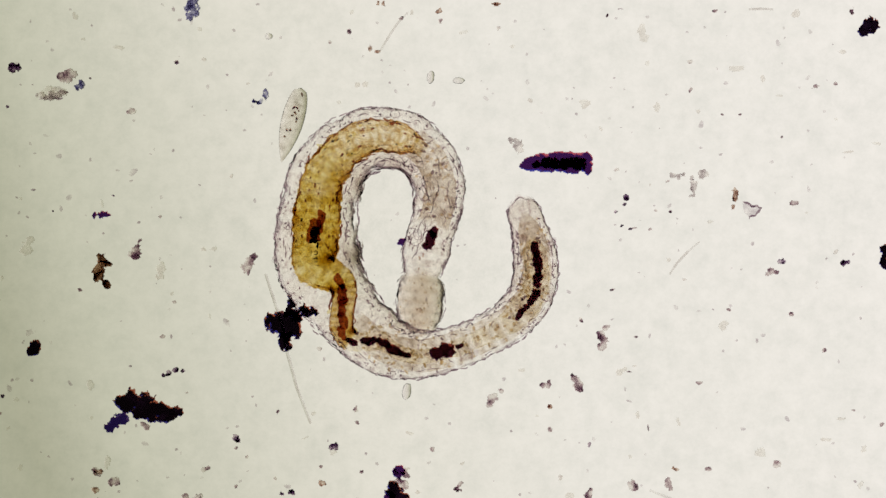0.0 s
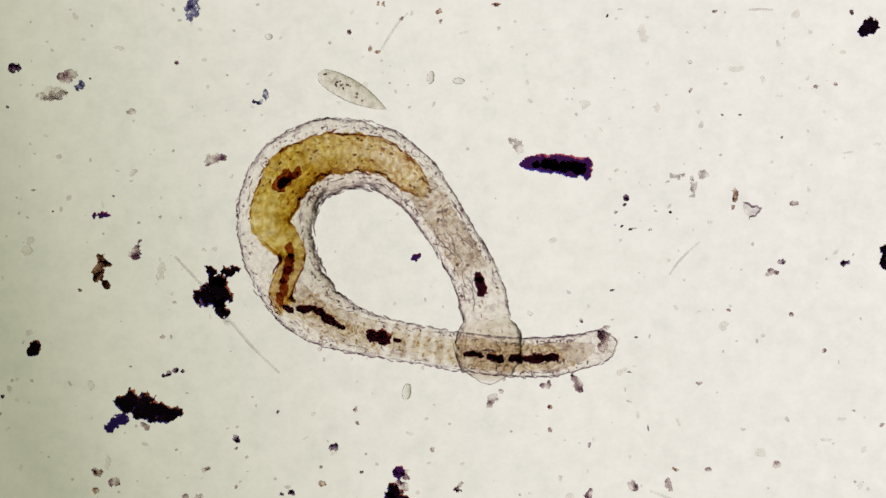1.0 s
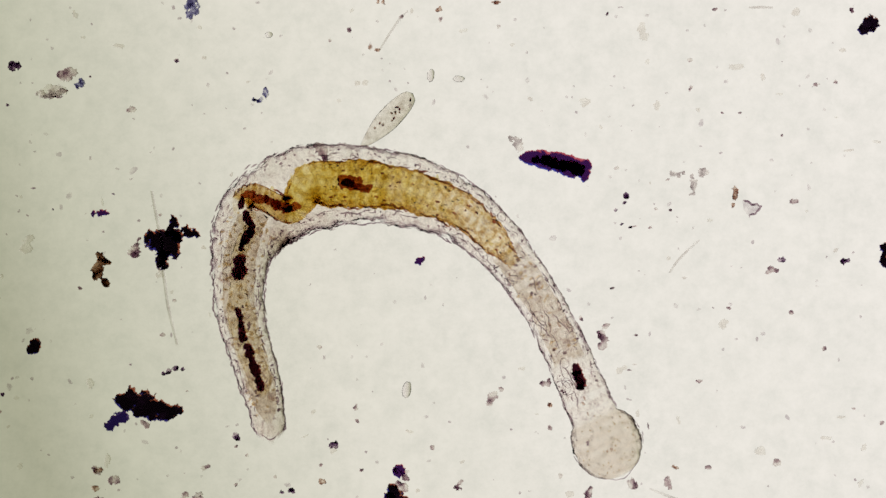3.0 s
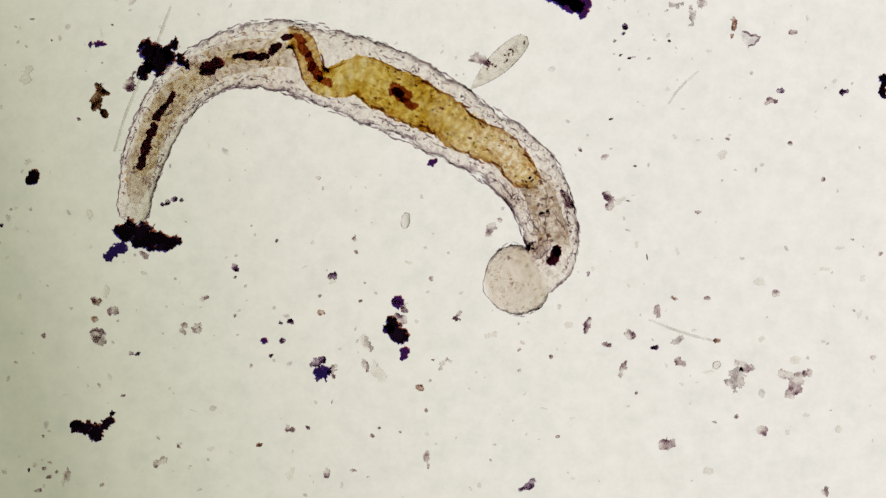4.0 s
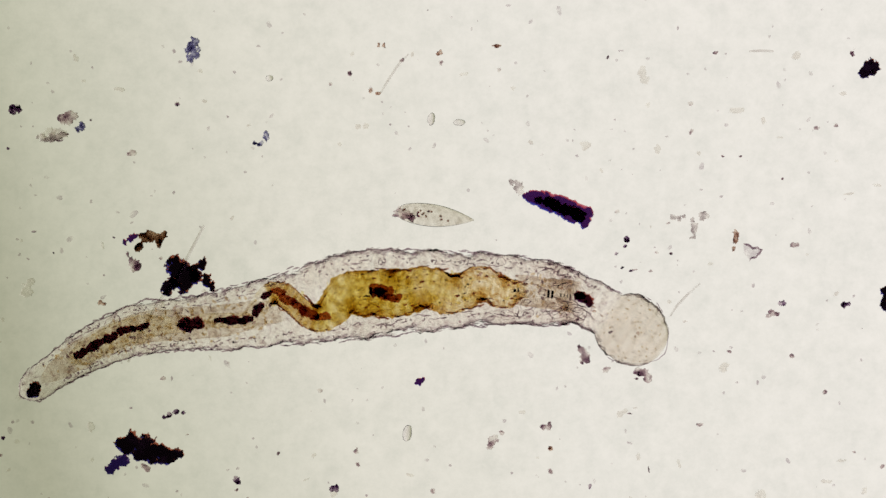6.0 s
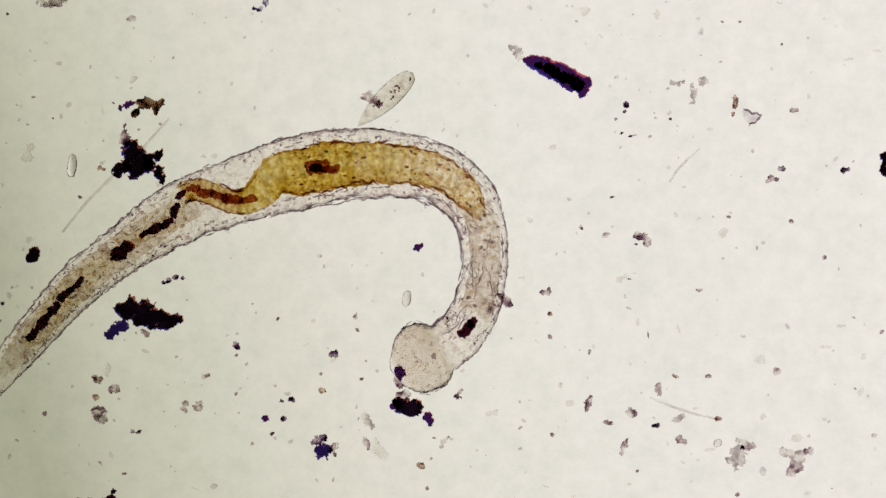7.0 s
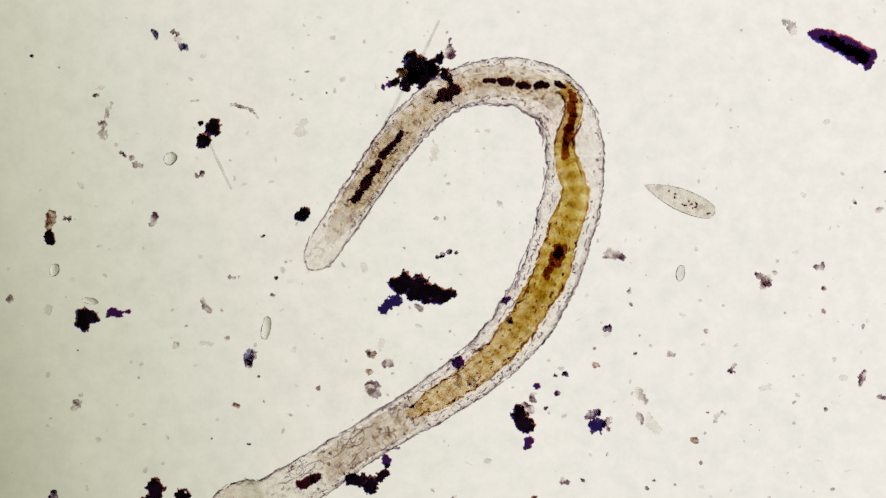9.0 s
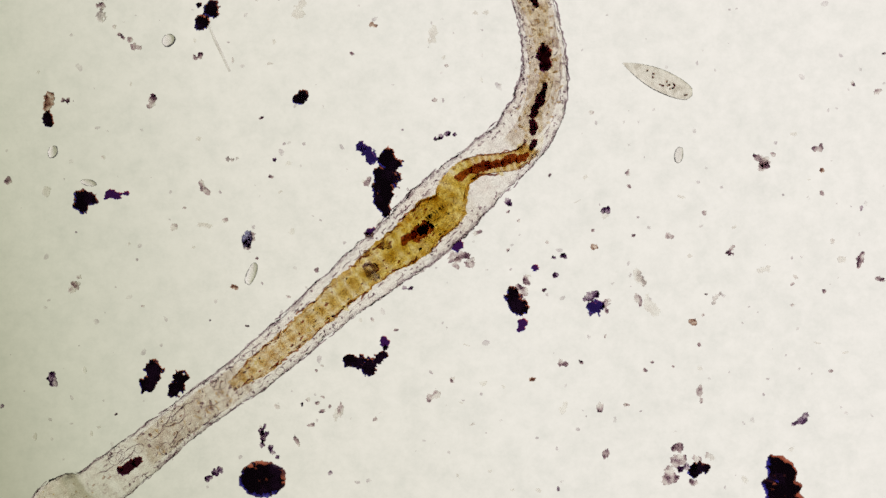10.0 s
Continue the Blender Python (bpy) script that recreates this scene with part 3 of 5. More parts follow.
def granule(u, length, width, side, material, seed, grains=2, name="granule"):
    rnd = random.Random(seed)
    n = max(1, round(length / (width * 0.4)))
    rows = [((i + 0.5 - n / 2) * length * 0.8 / n, rnd.uniform(-0.12, 0.12) * width, width * rnd.uniform(0.44, 0.58)) for i in range(n)]
    bm = flake_mesh(rows, seed, 0.2 if max(length, width) < 12 else 0.36, 0.6, warp=0.6)
    layer = bm.verts.layers.float.get("share")
    bmesh.ops.delete(bm, geom=[v for v in bm.verts if v[layer] < 0.3], context="VERTS")
    low = max(v.co.z for v in bm.verts) / 2
    for v in bm.verts:
        v.co.z -= low
    PIECES.append((part(name, bm, material, WORM), float(u), "gutcore", side))


def build_granules():
    rnd = random.Random(5)
    for k, (u, l, w) in enumerate(((126, 28, 14), (158, 36, 17), (190, 27, 17), (221, 31, 15), (250, 38, 12))):
        granule(u, l, w, rnd.uniform(-0.14, 0.14), DARK, 20 + k)
    granule(354, 40, 26, 0.0, DARK, 30, 3)
    granule(334, 14, 9, -0.05, DARK, 31)
    for k, (u, l, w) in enumerate(((412, 24, 10), (435, 30, 17), (459, 28, 15), (484, 26, 14), (508, 22, 13))):
        granule(u, l, w, 0.0, DARK, 40 + k)
    for k, (u, l, w) in enumerate(((528, 26, 14), (544, 30, 17), (562, 34, 15), (580, 34, 18), (600, 36, 13))):
        granule(u, l, w, rnd.uniform(-0.06, 0.06), RUST, 50 + k)
    granule(742, 38, 26, 0.05, RUST, 61, 4)
    granule(738, 20, 16, 0.05, DARK, 63, 2)
    granule(766, 34, 14, -0.1, RUST, 62, 3)
    granule(1274, 32, 21, 0.0, DARK, 70, 2, "eyespot")
    granule(1257, 18, 14, 0.15, DARK, 71, 2)
    for k in range(64):
        u = rnd.uniform(690, 1060)
        granule(u, rnd.uniform(3, 9), rnd.uniform(2, 5), rnd.uniform(-0.6, 0.6), RUST if k % 3 else DARK, 800 + k, 1)
    for k in range(26):
        u = rnd.choice((rnd.uniform(70, 480), rnd.uniform(1080, 1400)))
        granule(u, rnd.uniform(4, 10), rnd.uniform(3, 6), rnd.uniform(-0.75, 0.75), BROWN, 130 + k, 1)


build_worm_skin()
build_gut()
build_gut_cells()
build_walls()
build_granules()


# ---- things that drift or are pushed ----
def build_microbe():
    ob = tagged(new("microbe"), "pale spindle-shaped single-celled swimmer with dark granules", "microbe")
    bm = bmesh.new()
    rows = []
    n = 26
    for j in range(n + 1):
        u = j / n
        x = (u - 0.5) * 0.136
        v = 1 - u
        w = 0.0200 * (math.sin(math.pi * v ** 0.8) ** (0.80 if v > 0.42 else 0.42) if 0 < u < 1 else 0.02)
        rows.append([bm.verts.new((x, w * math.cos(math.tau * i / 20), w * 0.7 * math.sin(math.tau * i / 20) + 0.016)) for i in range(20)])
    for r0, r1 in zip(rows, rows[1:]):
        for i in range(20):
            bm.faces.new((r0[i], r1[i], r1[(i + 1) % 20], r0[(i + 1) % 20]))
    bm.faces.new(rows[0])
    bm.faces.new(rows[-1])
    bmesh.ops.recalc_face_normals(bm, faces=bm.faces[:])
    part("cell_body", bm, MICROBE, ob)
    rnd = random.Random(8)
    for k in range(14):
        u = rnd.gauss(0.006, 0.02)
        bm = bmesh.new()
        add_blob(bm, (u, rnd.uniform(-0.008, 0.008), 0.016), (rnd.uniform(0.0015, 0.0045), 0.002, 0.002), rnd.random() * 3, 0.3, k, 1)
        part("cell_granule", bm, DARK if k % 3 == 0 else BROWN, ob)
    return ob


def flake(name, label, material, length, width, grains, seed, jag=0.3, turn=0.0, x=None, y=None, bend=0.0, circles=None, warp=1.0):
    tall = 0.8 if material in (VIOLET, BROWN, GREY, BLUE) else 0.65
    bm = flake_mesh(circles or clump_circles(length, width, grains, seed, bend), seed, jag, tall, warp=warp)
    if not circles:
        fit_size(bm, length, width)
    ob = tagged(mesh_object(name, bm, material), label, "particle", name.replace("_", " ") + "s on the slide")
    if x is not None:
        ob.matrix_basis = Matrix.Translation(at(x, y)) @ Matrix.Rotation(math.radians(turn), 4, "Z")
    return ob


def add_fibre(bm, pts, r):
    P = [Vector((a / 1000, b / 1000, r)) for a, b in pts]
    add_rod(bm, P, [r * (1 - 0.3 * abs(2 * i / (len(P) - 1) - 1)) for i in range(len(P))])


def build_cluster():
    ob = tagged(new("black_cluster"), "black particle cluster trailing a pale fibre beside the worm", "debris")
    for k, c in enumerate((((0, 0, 28), (-17, 6, 19), (14, 5, 20)), ((8, 24, 11), (14, 38, 10), (9, 47, 7)), ((20, 15, 12), (38, 25, 13), (52, 24, 10)), ((2, -22, 13), (2, -38, 10), (-6, -30, 8)))):
        part("clump", flake_mesh(c, 201 + k, 0.42, 0.6), BLACK, ob)
    bm = bmesh.new()
    add_fibre(bm, ((-35, 90), (-22, 50), (-5, 0), (4, -50), (20, -110), (45, -175)), 0.0032)
    part("fibre", bm, FIBRE, ob, "pale thin fibre")
    return ob


def build_black_blob():
    ob = tagged(new("black_flake"), "large ragged black flake lying on the slide", "particle")
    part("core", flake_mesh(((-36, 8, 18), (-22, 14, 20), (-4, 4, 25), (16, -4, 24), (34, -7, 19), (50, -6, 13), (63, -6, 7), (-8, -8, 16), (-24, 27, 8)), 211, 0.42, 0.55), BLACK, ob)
    part("tail", flake_mesh(((-42, -20, 13), (-54, -28, 12), (-64, -34, 10)), 212, 0.4, 0.55), TAIL, ob, "blue-violet ragged end")
    part("crumb", flake_mesh(((2, -34, 7), (-4, -29, 6)), 213, 0.4, 0.55), VIOLET, ob)
    return ob


def build_rod():
    ob = tagged(new("purple_fragment"), "dark purple oblong fragment with ragged long edges", "debris")
    bm = flake_mesh(((-64, -2, 6), (-54, 0, 11), (-42, 1, 15), (-28, 2, 18), (-12, 3, 20), (4, 3, 20), (20, 1, 21), (34, 0, 21), (46, -1, 20), (54, 11, 10), (54, -11, 10)), 31, 0.30, 0.5, warp=0.35)
    part("fragment", bm, PURPLE, ob)
    part("heart", flake_mesh(((-36, 0, 8), (-20, 1, 11), (-4, 1, 13), (14, 0, 14), (34, -1, 14), (46, -2, 11)), 32, 0.45, 0.45, warp=0.5), BLACK, ob, "nearly black middle")
    return ob


MICROBE_OB = build_microbe()
CLUSTER = build_cluster()
BLOB = build_black_blob()
ROD = build_rod()
SCRAP = flake("violet_scrap", "small violet scrap dragged beside the worm", VIOLET, 42, 22, 5, 221, 0.6)
DOT = flake("violet_grain", "small dark violet grain touching the worm", PURPLE, 19, 17, 2, 222, 0.4)
CHIP_A = flake("violet_chip", "small dark violet chip", PURPLE, 34, 15, 3, 223, 0.5)
CHIP_B = flake("brown_chip", "curved brown and black chip", UMBER, 44, 30, 5, 224, 0.34, circles=((-2, 24, 9), (8, 14, 8), (-6, 6, 11), (-8, -8, 11), (6, -20, 8), (10, -24, 6)))
CHIP_C = flake("violet_chip", "dark violet tapered chip", VIOLET, 36, 24, 3, 225, 0.4, circles=((-2, -6, 12), (2, 4, 9), (8, 16, 5)))
CLUMP = tagged(new("black_clump"), "blue-black upright clump with paler ragged ends", "particle", "black clumps on the slide")
part("core", flake_mesh(((-9, 2, 12), (-6, -12, 17), (2, -24, 18), (10, -24, 14)), 226, 0.4, 0.6), BLACK, CLUMP)
part("shred", flake_mesh(((11, 6, 10), (14, 24, 9), (2, 8, 8)), 229, 0.4, 0.7), VIOLET, CLUMP, "greyish violet translucent shred")
part("lobe", flake_mesh(((16, -50, 10), (14, -61, 8)), 230, 0.35, 0.6), PURPLE, CLUMP, "dark purple lobe")
INDIGO = tagged(new("indigo_clump"), "dark indigo ragged clump with greyish violet shreds", "particle")
INDIGO.location = at(572, 958)
part("core", flake_mesh(((-1, -6, 15), (6, -2, 11), (-6, -2, 8)), 295, 0.4, 0.6), TAIL, INDIGO)
part("shred", flake_mesh(((-8, 16, 10), (-18, 10, 6), (2, 18, 7)), 297, 0.5, 0.6), DUSK, INDIGO, "dark violet translucent shred")
part("shred", flake_mesh(((18, 2, 9), (20, -10, 6)), 298, 0.5, 0.6), VIOLET, INDIGO, "greyish violet translucent shred")


def rimmed_flake(label, x, y, outline, rims):
    """A clear chip with a few dark edges; outline and rims in micrometres round its middle."""
    ob = tagged(new("clear_chip"), label, "particle", "clear chips on the slide")
    bm = bmesh.new()
    low = [bm.verts.new((a / 1000, b / 1000, 0.004)) for a, b in outline]
    high = [bm.verts.new((a * 0.92 / 1000, b * 0.92 / 1000, 0.009)) for a, b in outline]
    n = len(outline)
    bm.faces.new(high)
    bm.faces.new(list(reversed(low)))
    for k in range(n):
        bm.faces.new((low[k], low[(k + 1) % n], high[(k + 1) % n], high[k]))
    bmesh.ops.recalc_face_normals(bm, faces=bm.faces[:])
    part("chip", bm, HAZE, ob, smooth=False)
    for k, (a, b, w) in enumerate(rims):
        d = Vector((b[0] - a[0], b[1] - a[1], 0))
        bm = ribbon_mesh(d.length + 3, w, 0.0, x + k)
        turn = Matrix.Translation(Vector(((a[0] + b[0]) / 2000, (a[1] + b[1]) / 2000, 0.011))) @ Matrix.Rotation(math.atan2(d.y, d.x), 4, "Z")
        bmesh.ops.transform(bm, matrix=turn, verts=bm.verts[:])
        part("dark_edge", bm, WALL, ob, "dark violet edge")
    ob.matrix_basis = Matrix.Translation(at(x, y))


rimmed_flake("clear triangular chip with dark violet edges", 1331, 373, ((-17, 13), (16, 5), (-5, -14), (-15, -2)), (((-16, 13), (15, 6), 4.5), ((16, 4), (-5, -14), 4.0)))
rimmed_flake("clear arched chip with a dark upper edge", 177, 893, ((-15, 2), (-7, 9), (4, 9), (14, 2), (10, -12), (-10, -13)), (((-15, 2), (-6, 8), 4.0), ((-7, 8), (5, 8), 4.0), ((4, 8), (14, 2), 4.0)))
rimmed_flake("clear faint chip with a dark lower edge", 100, 166, ((-14, -8), (-10, 10), (6, 14), (16, 4), (10, -10)), (((-4, -11), (11, -9), 3.2),))
CRUMB = flake("violet_crumb", "small brownish violet crumb", VIOLET, 24, 34, 3, 227, 0.5, circles=((-3, 10, 9), (2, 0, 10), (-1, -11, 9)))
GRAIN = flake("black_grain", "dense round black grain with a pale rim", BLACK, 30, 28, 3, 300, 0.35)
POINT = flake("violet_grain", "small dark violet grain", PURPLE, 15, 13, 1, 354, 0.32)
MOTE_A = flake("violet_crumb", "greyish violet crumb swept along by the worm", VIOLET, 20, 22, 3, 241, 0.45)
MOTE_B = flake("violet_crumb", "brownish violet crumb beside the worm's head", VIOLET, 14, 26, 3, 242, 0.45)
DRAGGED = flake("violet_grain", "dark violet grain dragged along by the worm", PURPLE, 24, 27, 3, 372, 0.4)
TOWED = flake("violet_grain", "dark bluish violet grain towed behind the worm's head", PURPLE, 22, 19, 2, 381, 0.42)
SPECK = flake("violet_crumb", "dark violet crumb pushed by the worm", VIOLET, 30, 20, 3, 228, 0.5, circles=((-4, 12, 8), (2, 0, 10), (5, -10, 8)))


# ---- still debris: x, y, length, width, grains, turn ----
def scatter(name, label, material, jag, rows, seed):
    for i, (x, y, l, w, g, turn) in enumerate(rows):
        flake(name, label, material, l, w, g, seed + i, jag, turn, x, y)


flake("black_clump", "reddish black two-lobed clump beside a pale fibre", BLACK, 0, 0, 0, 291, 0.32, 0, -115, 444,
      circles=((10, 12, 15), (4, 4, 9), (-8, -14, 15), (-14, 16, 6), (16, -2, 6)))
flake("black_clump", "branched reddish black clump lying on the slide", BLACK, 0, 0, 0, 292, 0.5, 0, 168, 1060,
      circles=((-30, 4, 13), (-12, 0, 15), (5, -8, 18), (20, 5, 12), (30, 14, 9), (34, 26, 6)))
flake("black_ball", "large round black ball with a ragged rim", BLACK, 0, 0, 0, 293, 0.16, 0, -16, 1266, circles=((0, 0, 33), (-14, 0, 29), (14, 0, 29), (0, 4, 31)), warp=0.3)
flake("black_clump", "large black clump with a reddish colour fringe on one flank", BLACK, 0, 0, 0, 294, 0.25, 0, 905, 1285, circles=((-4, 30, 28), (0, 0, 38), (6, -30, 42), (4, -60, 42)))
scatter("black_grain", "dense black grain lying on the slide", BLACK, 0.4, ((1535, 47, 42, 34, 4, 20),), 300)
scatter("black_grain", "dense black grain lying on the slide", BLACK, 0.4, ((1566, 455, 46, 22, 4, 90),), 301)
scatter("black_grain", "dense black grain lying on the slide", BLACK, 0.4, ((755, 1248, 44, 28, 5, 20),), 302)
scatter("black_grain", "dense black grain lying on the slide", BLACK, 0.4, (
    (-332, 772, 48, 44, 4, 40), (-212, 1085, 66, 42, 5, 80), (-165, 1098, 56, 34, 4, 60),
    (-395, 628, 30, 24, 3, 80)), 303)
flake("violet_grain", "dark violet oblong grain with a pale ragged end", PURPLE, 48, 22, 4, 296, 0.5, 15, -275, 761)
scatter("violet_grain", "small dark violet grain", DUSK, 0.32, (
    (313, 111, 9, 8, 1, 0), (27, 121, 25, 20, 2, 0)), 340)
scatter("violet_grain", "small dark violet grain", DUSK, 0.32, (
    (310, 657, 35, 13, 3, 15), (295, 662, 18, 11, 2, 40), (1383, 463, 15, 11, 2, 20), (1495, 466, 18, 14, 2, 0),
    (418, 776, 15, 15, 2, 0), (590, 790, 18, 16, 2, 0), (1108, 350, 12, 13, 1, 0), (1105, 362, 8, 6, 1, 0),
    (1090, 375, 7, 6, 1, 0), (1100, 400, 8, 5, 1, 30), (1115, 405, 7, 5, 1, 0)), 342)
scatter("violet_grain", "small dark violet grain", DUSK, 0.32, (
    (1160, 918, 16, 10, 1, 15), (935, 1162, 38, 17, 3, 30), (735, 1245, 38, 17, 3, 10)), 353)
scatter("violet_grain", "small dark violet grain", DUSK, 0.32, (
    (241, 928, 20, 10, 2, -15), (502, 905, 12, 11, 1, 0), (4, 1218, 30, 13, 3, -50), (508, 873, 28, 11, 2, 10)), 356)
scatter("violet_grain", "small dark violet grain", DUSK, 0.32, (
    (-17, 1178, 22, 14, 2, 85), (-14, 1196, 32, 15, 3, 80), (-96, 1252, 22, 17, 2, 20), (-112, 1264, 15, 11, 1, 40),
    (-387, 1090, 30, 20, 3, -60)), 360)
scatter("violet_flake", "greyish violet translucent flake", VIOLET, 0.4, (
    (120, 136, 38, 26, 4, 10), (233, 197, 18, 13, 2, 0)), 380)
scatter("violet_flake", "greyish violet translucent flake", VIOLET, 0.4, (
    (1365, 480, 26, 15, 3, 10), (870, 708, 28, 22, 3, 30), (965, 680, 22, 16, 2, 0)), 382)
scatter("violet_flake", "greyish violet translucent flake", VIOLET, 0.4, (
    (813, 862, 22, 15, 2, 60), (1205, 942, 22, 19, 2, 0), (1318, 952, 40, 20, 3, -20), (1410, 985, 52, 28, 4, 70),
    (1395, 965, 34, 22, 3, 0), (1430, 962, 20, 16, 2, 0), (1182, 1087, 32, 24, 3, 0), (1105, 955, 34, 14, 3, 75),
    (1040, 878, 32, 16, 3, 70), (704, 836, 16, 12, 2, 0), (757, 1115, 34, 14, 3, 85), (1350, 1065, 22, 20, 2, 0),
    (705, 1262, 36, 32, 4, 65)), 385)
scatter("violet_flake", "greyish violet translucent flake", VIOLET, 0.4, (
    (720, 1233, 32, 26, 3, 20), (717, 1211, 24, 20, 2, 0), (775, 1226, 18, 16, 2, 0), (752, 1229, 18, 14, 2, 0),
    (746, 1272, 16, 14, 2, 0), (1462, 1172, 13, 20, 2, 0)), 398)
scatter("violet_flake", "greyish violet translucent flake", VIOLET, 0.4, (
    (328, 883, 20, 17, 2, 60), (350, 886, 20, 15, 2, 0), (364, 830, 18, 9, 1, 20), (202, 853, 22, 18, 2, 0),
    (169, 832, 13, 12, 1, 0), (172, 895, 26, 22, 3, 60), (286, 1120, 26, 22, 2, 0), (515, 1060, 20, 15, 2, 0),
    (580, 1139, 13, 20, 2, 0), (122, 1143, 12, 30, 3, 0), (44, 1198, 9, 24, 2, 20), (591, 1221, 13, 20, 2, 0),
    (648, 949, 14, 26, 2, 10)), 404)
scatter("violet_flake", "greyish violet translucent flake", VIOLET, 0.4, (
    (-40, 845, 34, 20, 4, 70), (-350, 925, 26, 20, 3, 30), (-345, 915, 26, 12, 2, 60), (-212, 598, 28, 20, 3, 50),
    (-120, 752, 32, 15, 3, -50), (-273, 473, 24, 12, 2, -40), (-256, 487, 22, 11, 2, -20), (-240, 501, 20, 15, 2, 0),
    (-130, 518, 18, 14, 2, 0), (-365, 597, 16, 12, 2, 0), (-174, 268, 18, 12, 2, -30), (-302, 430, 18, 16, 2, 0),
    (-173, 821, 13, 14, 2, 0)), 417)
scatter("violet_flake", "greyish violet translucent flake", VIOLET, 0.4, ((-16, 1190, 10, 38, 3, 10),), 430)
scatter("blue_flake", "dark blue-grey ragged flake", BLUE, 0.45, (
    (340, 15, 48, 30, 4, 85), (142, 152, 20, 17, 2, 40), (456, 180, 20, 12, 3, 10), (470, 168, 12, 22, 3, 0)), 460)
scatter("blue_flake", "dark blue-grey ragged flake", BLUE, 0.45, (
    (-209, 270, 12, 22, 2, 20), (-159, 293, 18, 16, 2, 0), (-43, 842, 20, 34, 4, 0)), 464)
scatter("brown_flake", "small brownish translucent flake", BROWN, 0.4, (
    (674, 7, 16, 10, 2, 0), (776, 20, 12, 9, 2, 20), (655, 87, 8, 10, 1, 0), (668, 92, 11, 6, 1, 0), (878, 8, 17, 7, 2, 0)), 440)
scatter("brown_flake", "small brownish translucent flake", BROWN, 0.4, (
    (1298, 352, 40, 14, 3, 78), (180, 462, 16, 10, 2, 0), (973, 720, 9, 9, 1, 0)), 445)
scatter("brown_flake", "small brownish translucent flake", BROWN, 0.4, (
    (745, 988, 16, 13, 1, 0), (1270, 905, 14, 10, 1, 0), (1195, 830, 13, 6, 1, -30)), 448)
scatter("brown_flake", "small brownish translucent flake", BROWN, 0.4, (
    (170, 868, 15, 12, 1, 0), (175, 835, 18, 12, 2, 0), (461, 1089, 13, 8, 1, 0), (570, 855, 12, 13, 2, 30)), 451)
scatter("brown_flake", "small brownish translucent flake", BROWN, 0.4, (
    (-395, 600, 40, 22, 4, 80), (-66, 926, 15, 10, 2, -20)), 455)
scatter("grey_flake", "faint grey branched flake", GREY, 0.6, (
    (72, 170, 18, 14, 2, 0), (915, 255, 36, 22, 3, -50), (98, 168, 44, 20, 4, 10)), 640)
scatter("grey_flake", "faint grey branched flake", GREY, 0.6, (
    (1195, 312, 20, 13, 2, 0), (1217, 312, 26, 11, 2, -30), (1225, 335, 30, 14, 3, 80), (1245, 309, 20, 18, 2, 0)), 643)
scatter("grey_flake", "faint grey branched flake", GREY, 0.6, (
    (1302, 974, 50, 40, 4, 80), (1200, 905, 26, 14, 3, 20), (785, 945, 28, 12, 3, 60), (652, 912, 30, 16, 3, -60)), 647)
scatter("grey_flake", "faint grey branched flake", GREY, 0.6, (
    (590, 956, 24, 15, 2, 70), (178, 905, 26, 20, 3, 0), (172, 838, 14, 12, 2, 0), (352, 880, 16, 14, 2, 0)), 651)
scatter("grey_flake", "faint grey branched flake", GREY, 0.6, (
    (-300, 445, 26, 20, 3, 60), (-292, 405, 34, 12, 4, 75), (-62, 397, 30, 9, 4, -15), (-40, 404, 22, 8, 3, -40),
    (-165, 285, 30, 14, 4, -55), (-210, 272, 18, 10, 2, 70), (-70, 700, 24, 10, 3, 0)), 655)
scatter("clear_flake", "pale nearly clear flake", PALE, 0.35, (
    (95, 165, 50, 28, 4, 10), (1137, 60, 34, 18, 3, 110), (640, 150, 24, 12, 2, 0)), 480)
scatter("clear_flake", "pale nearly clear flake", PALE, 0.35, (
    (1100, 657, 20, 16, 2, 0), (50, 435, 38, 26, 2, 60), (370, 440, 28, 12, 2, -10), (285, 480, 34, 18, 2, 80)), 483)
scatter("clear_flake", "pale nearly clear flake", PALE, 0.35, (
    (650, 910, 34, 18, 3, -60), (670, 960, 44, 22, 3, -50), (870, 895, 24, 14, 2, 0), (1255, 1135, 20, 16, 1, 0),
    (1410, 940, 20, 16, 1, 0), (1345, 800, 20, 16, 1, 0)), 487)
scatter("clear_flake", "pale nearly clear flake", PALE, 0.35, ((515, 1140, 24, 14, 2, 80),), 493)


def build_cell(x, y, length, width, turn, seed):
    bm = bmesh.new()
    add_blob(bm, (0, 0, 0), (length / 2000, width / 2000, width / 2600), 0, 0.16, seed, 3)
    settle(bm)
    ob = tagged(mesh_object("clear_cell", bm, CELL), "small clear cell with a thin dark outline", "cell", "clear cells on the slide")
    ob.matrix_basis = Matrix.Translation(at(x, y)) @ Matrix.Rotation(math.radians(turn), 4, "Z")
    return ob


for i, row in enumerate(((720, 693, 30, 16, 80), (812, 143, 20, 11, 0), (762, 137, 22, 13, 80), (476, 65, 13, 11, 0),
                         (-182, 490, 25, 21, 40), (-387, 687, 23, 18, 70), 
                         (1270, 948, 16, 13, 40), (-323, 742, 28, 12, -10))):
    build_cell(*row, 600 + i)
CLEAR = build_cell(-22, 856, 42, 17, 75, 630)


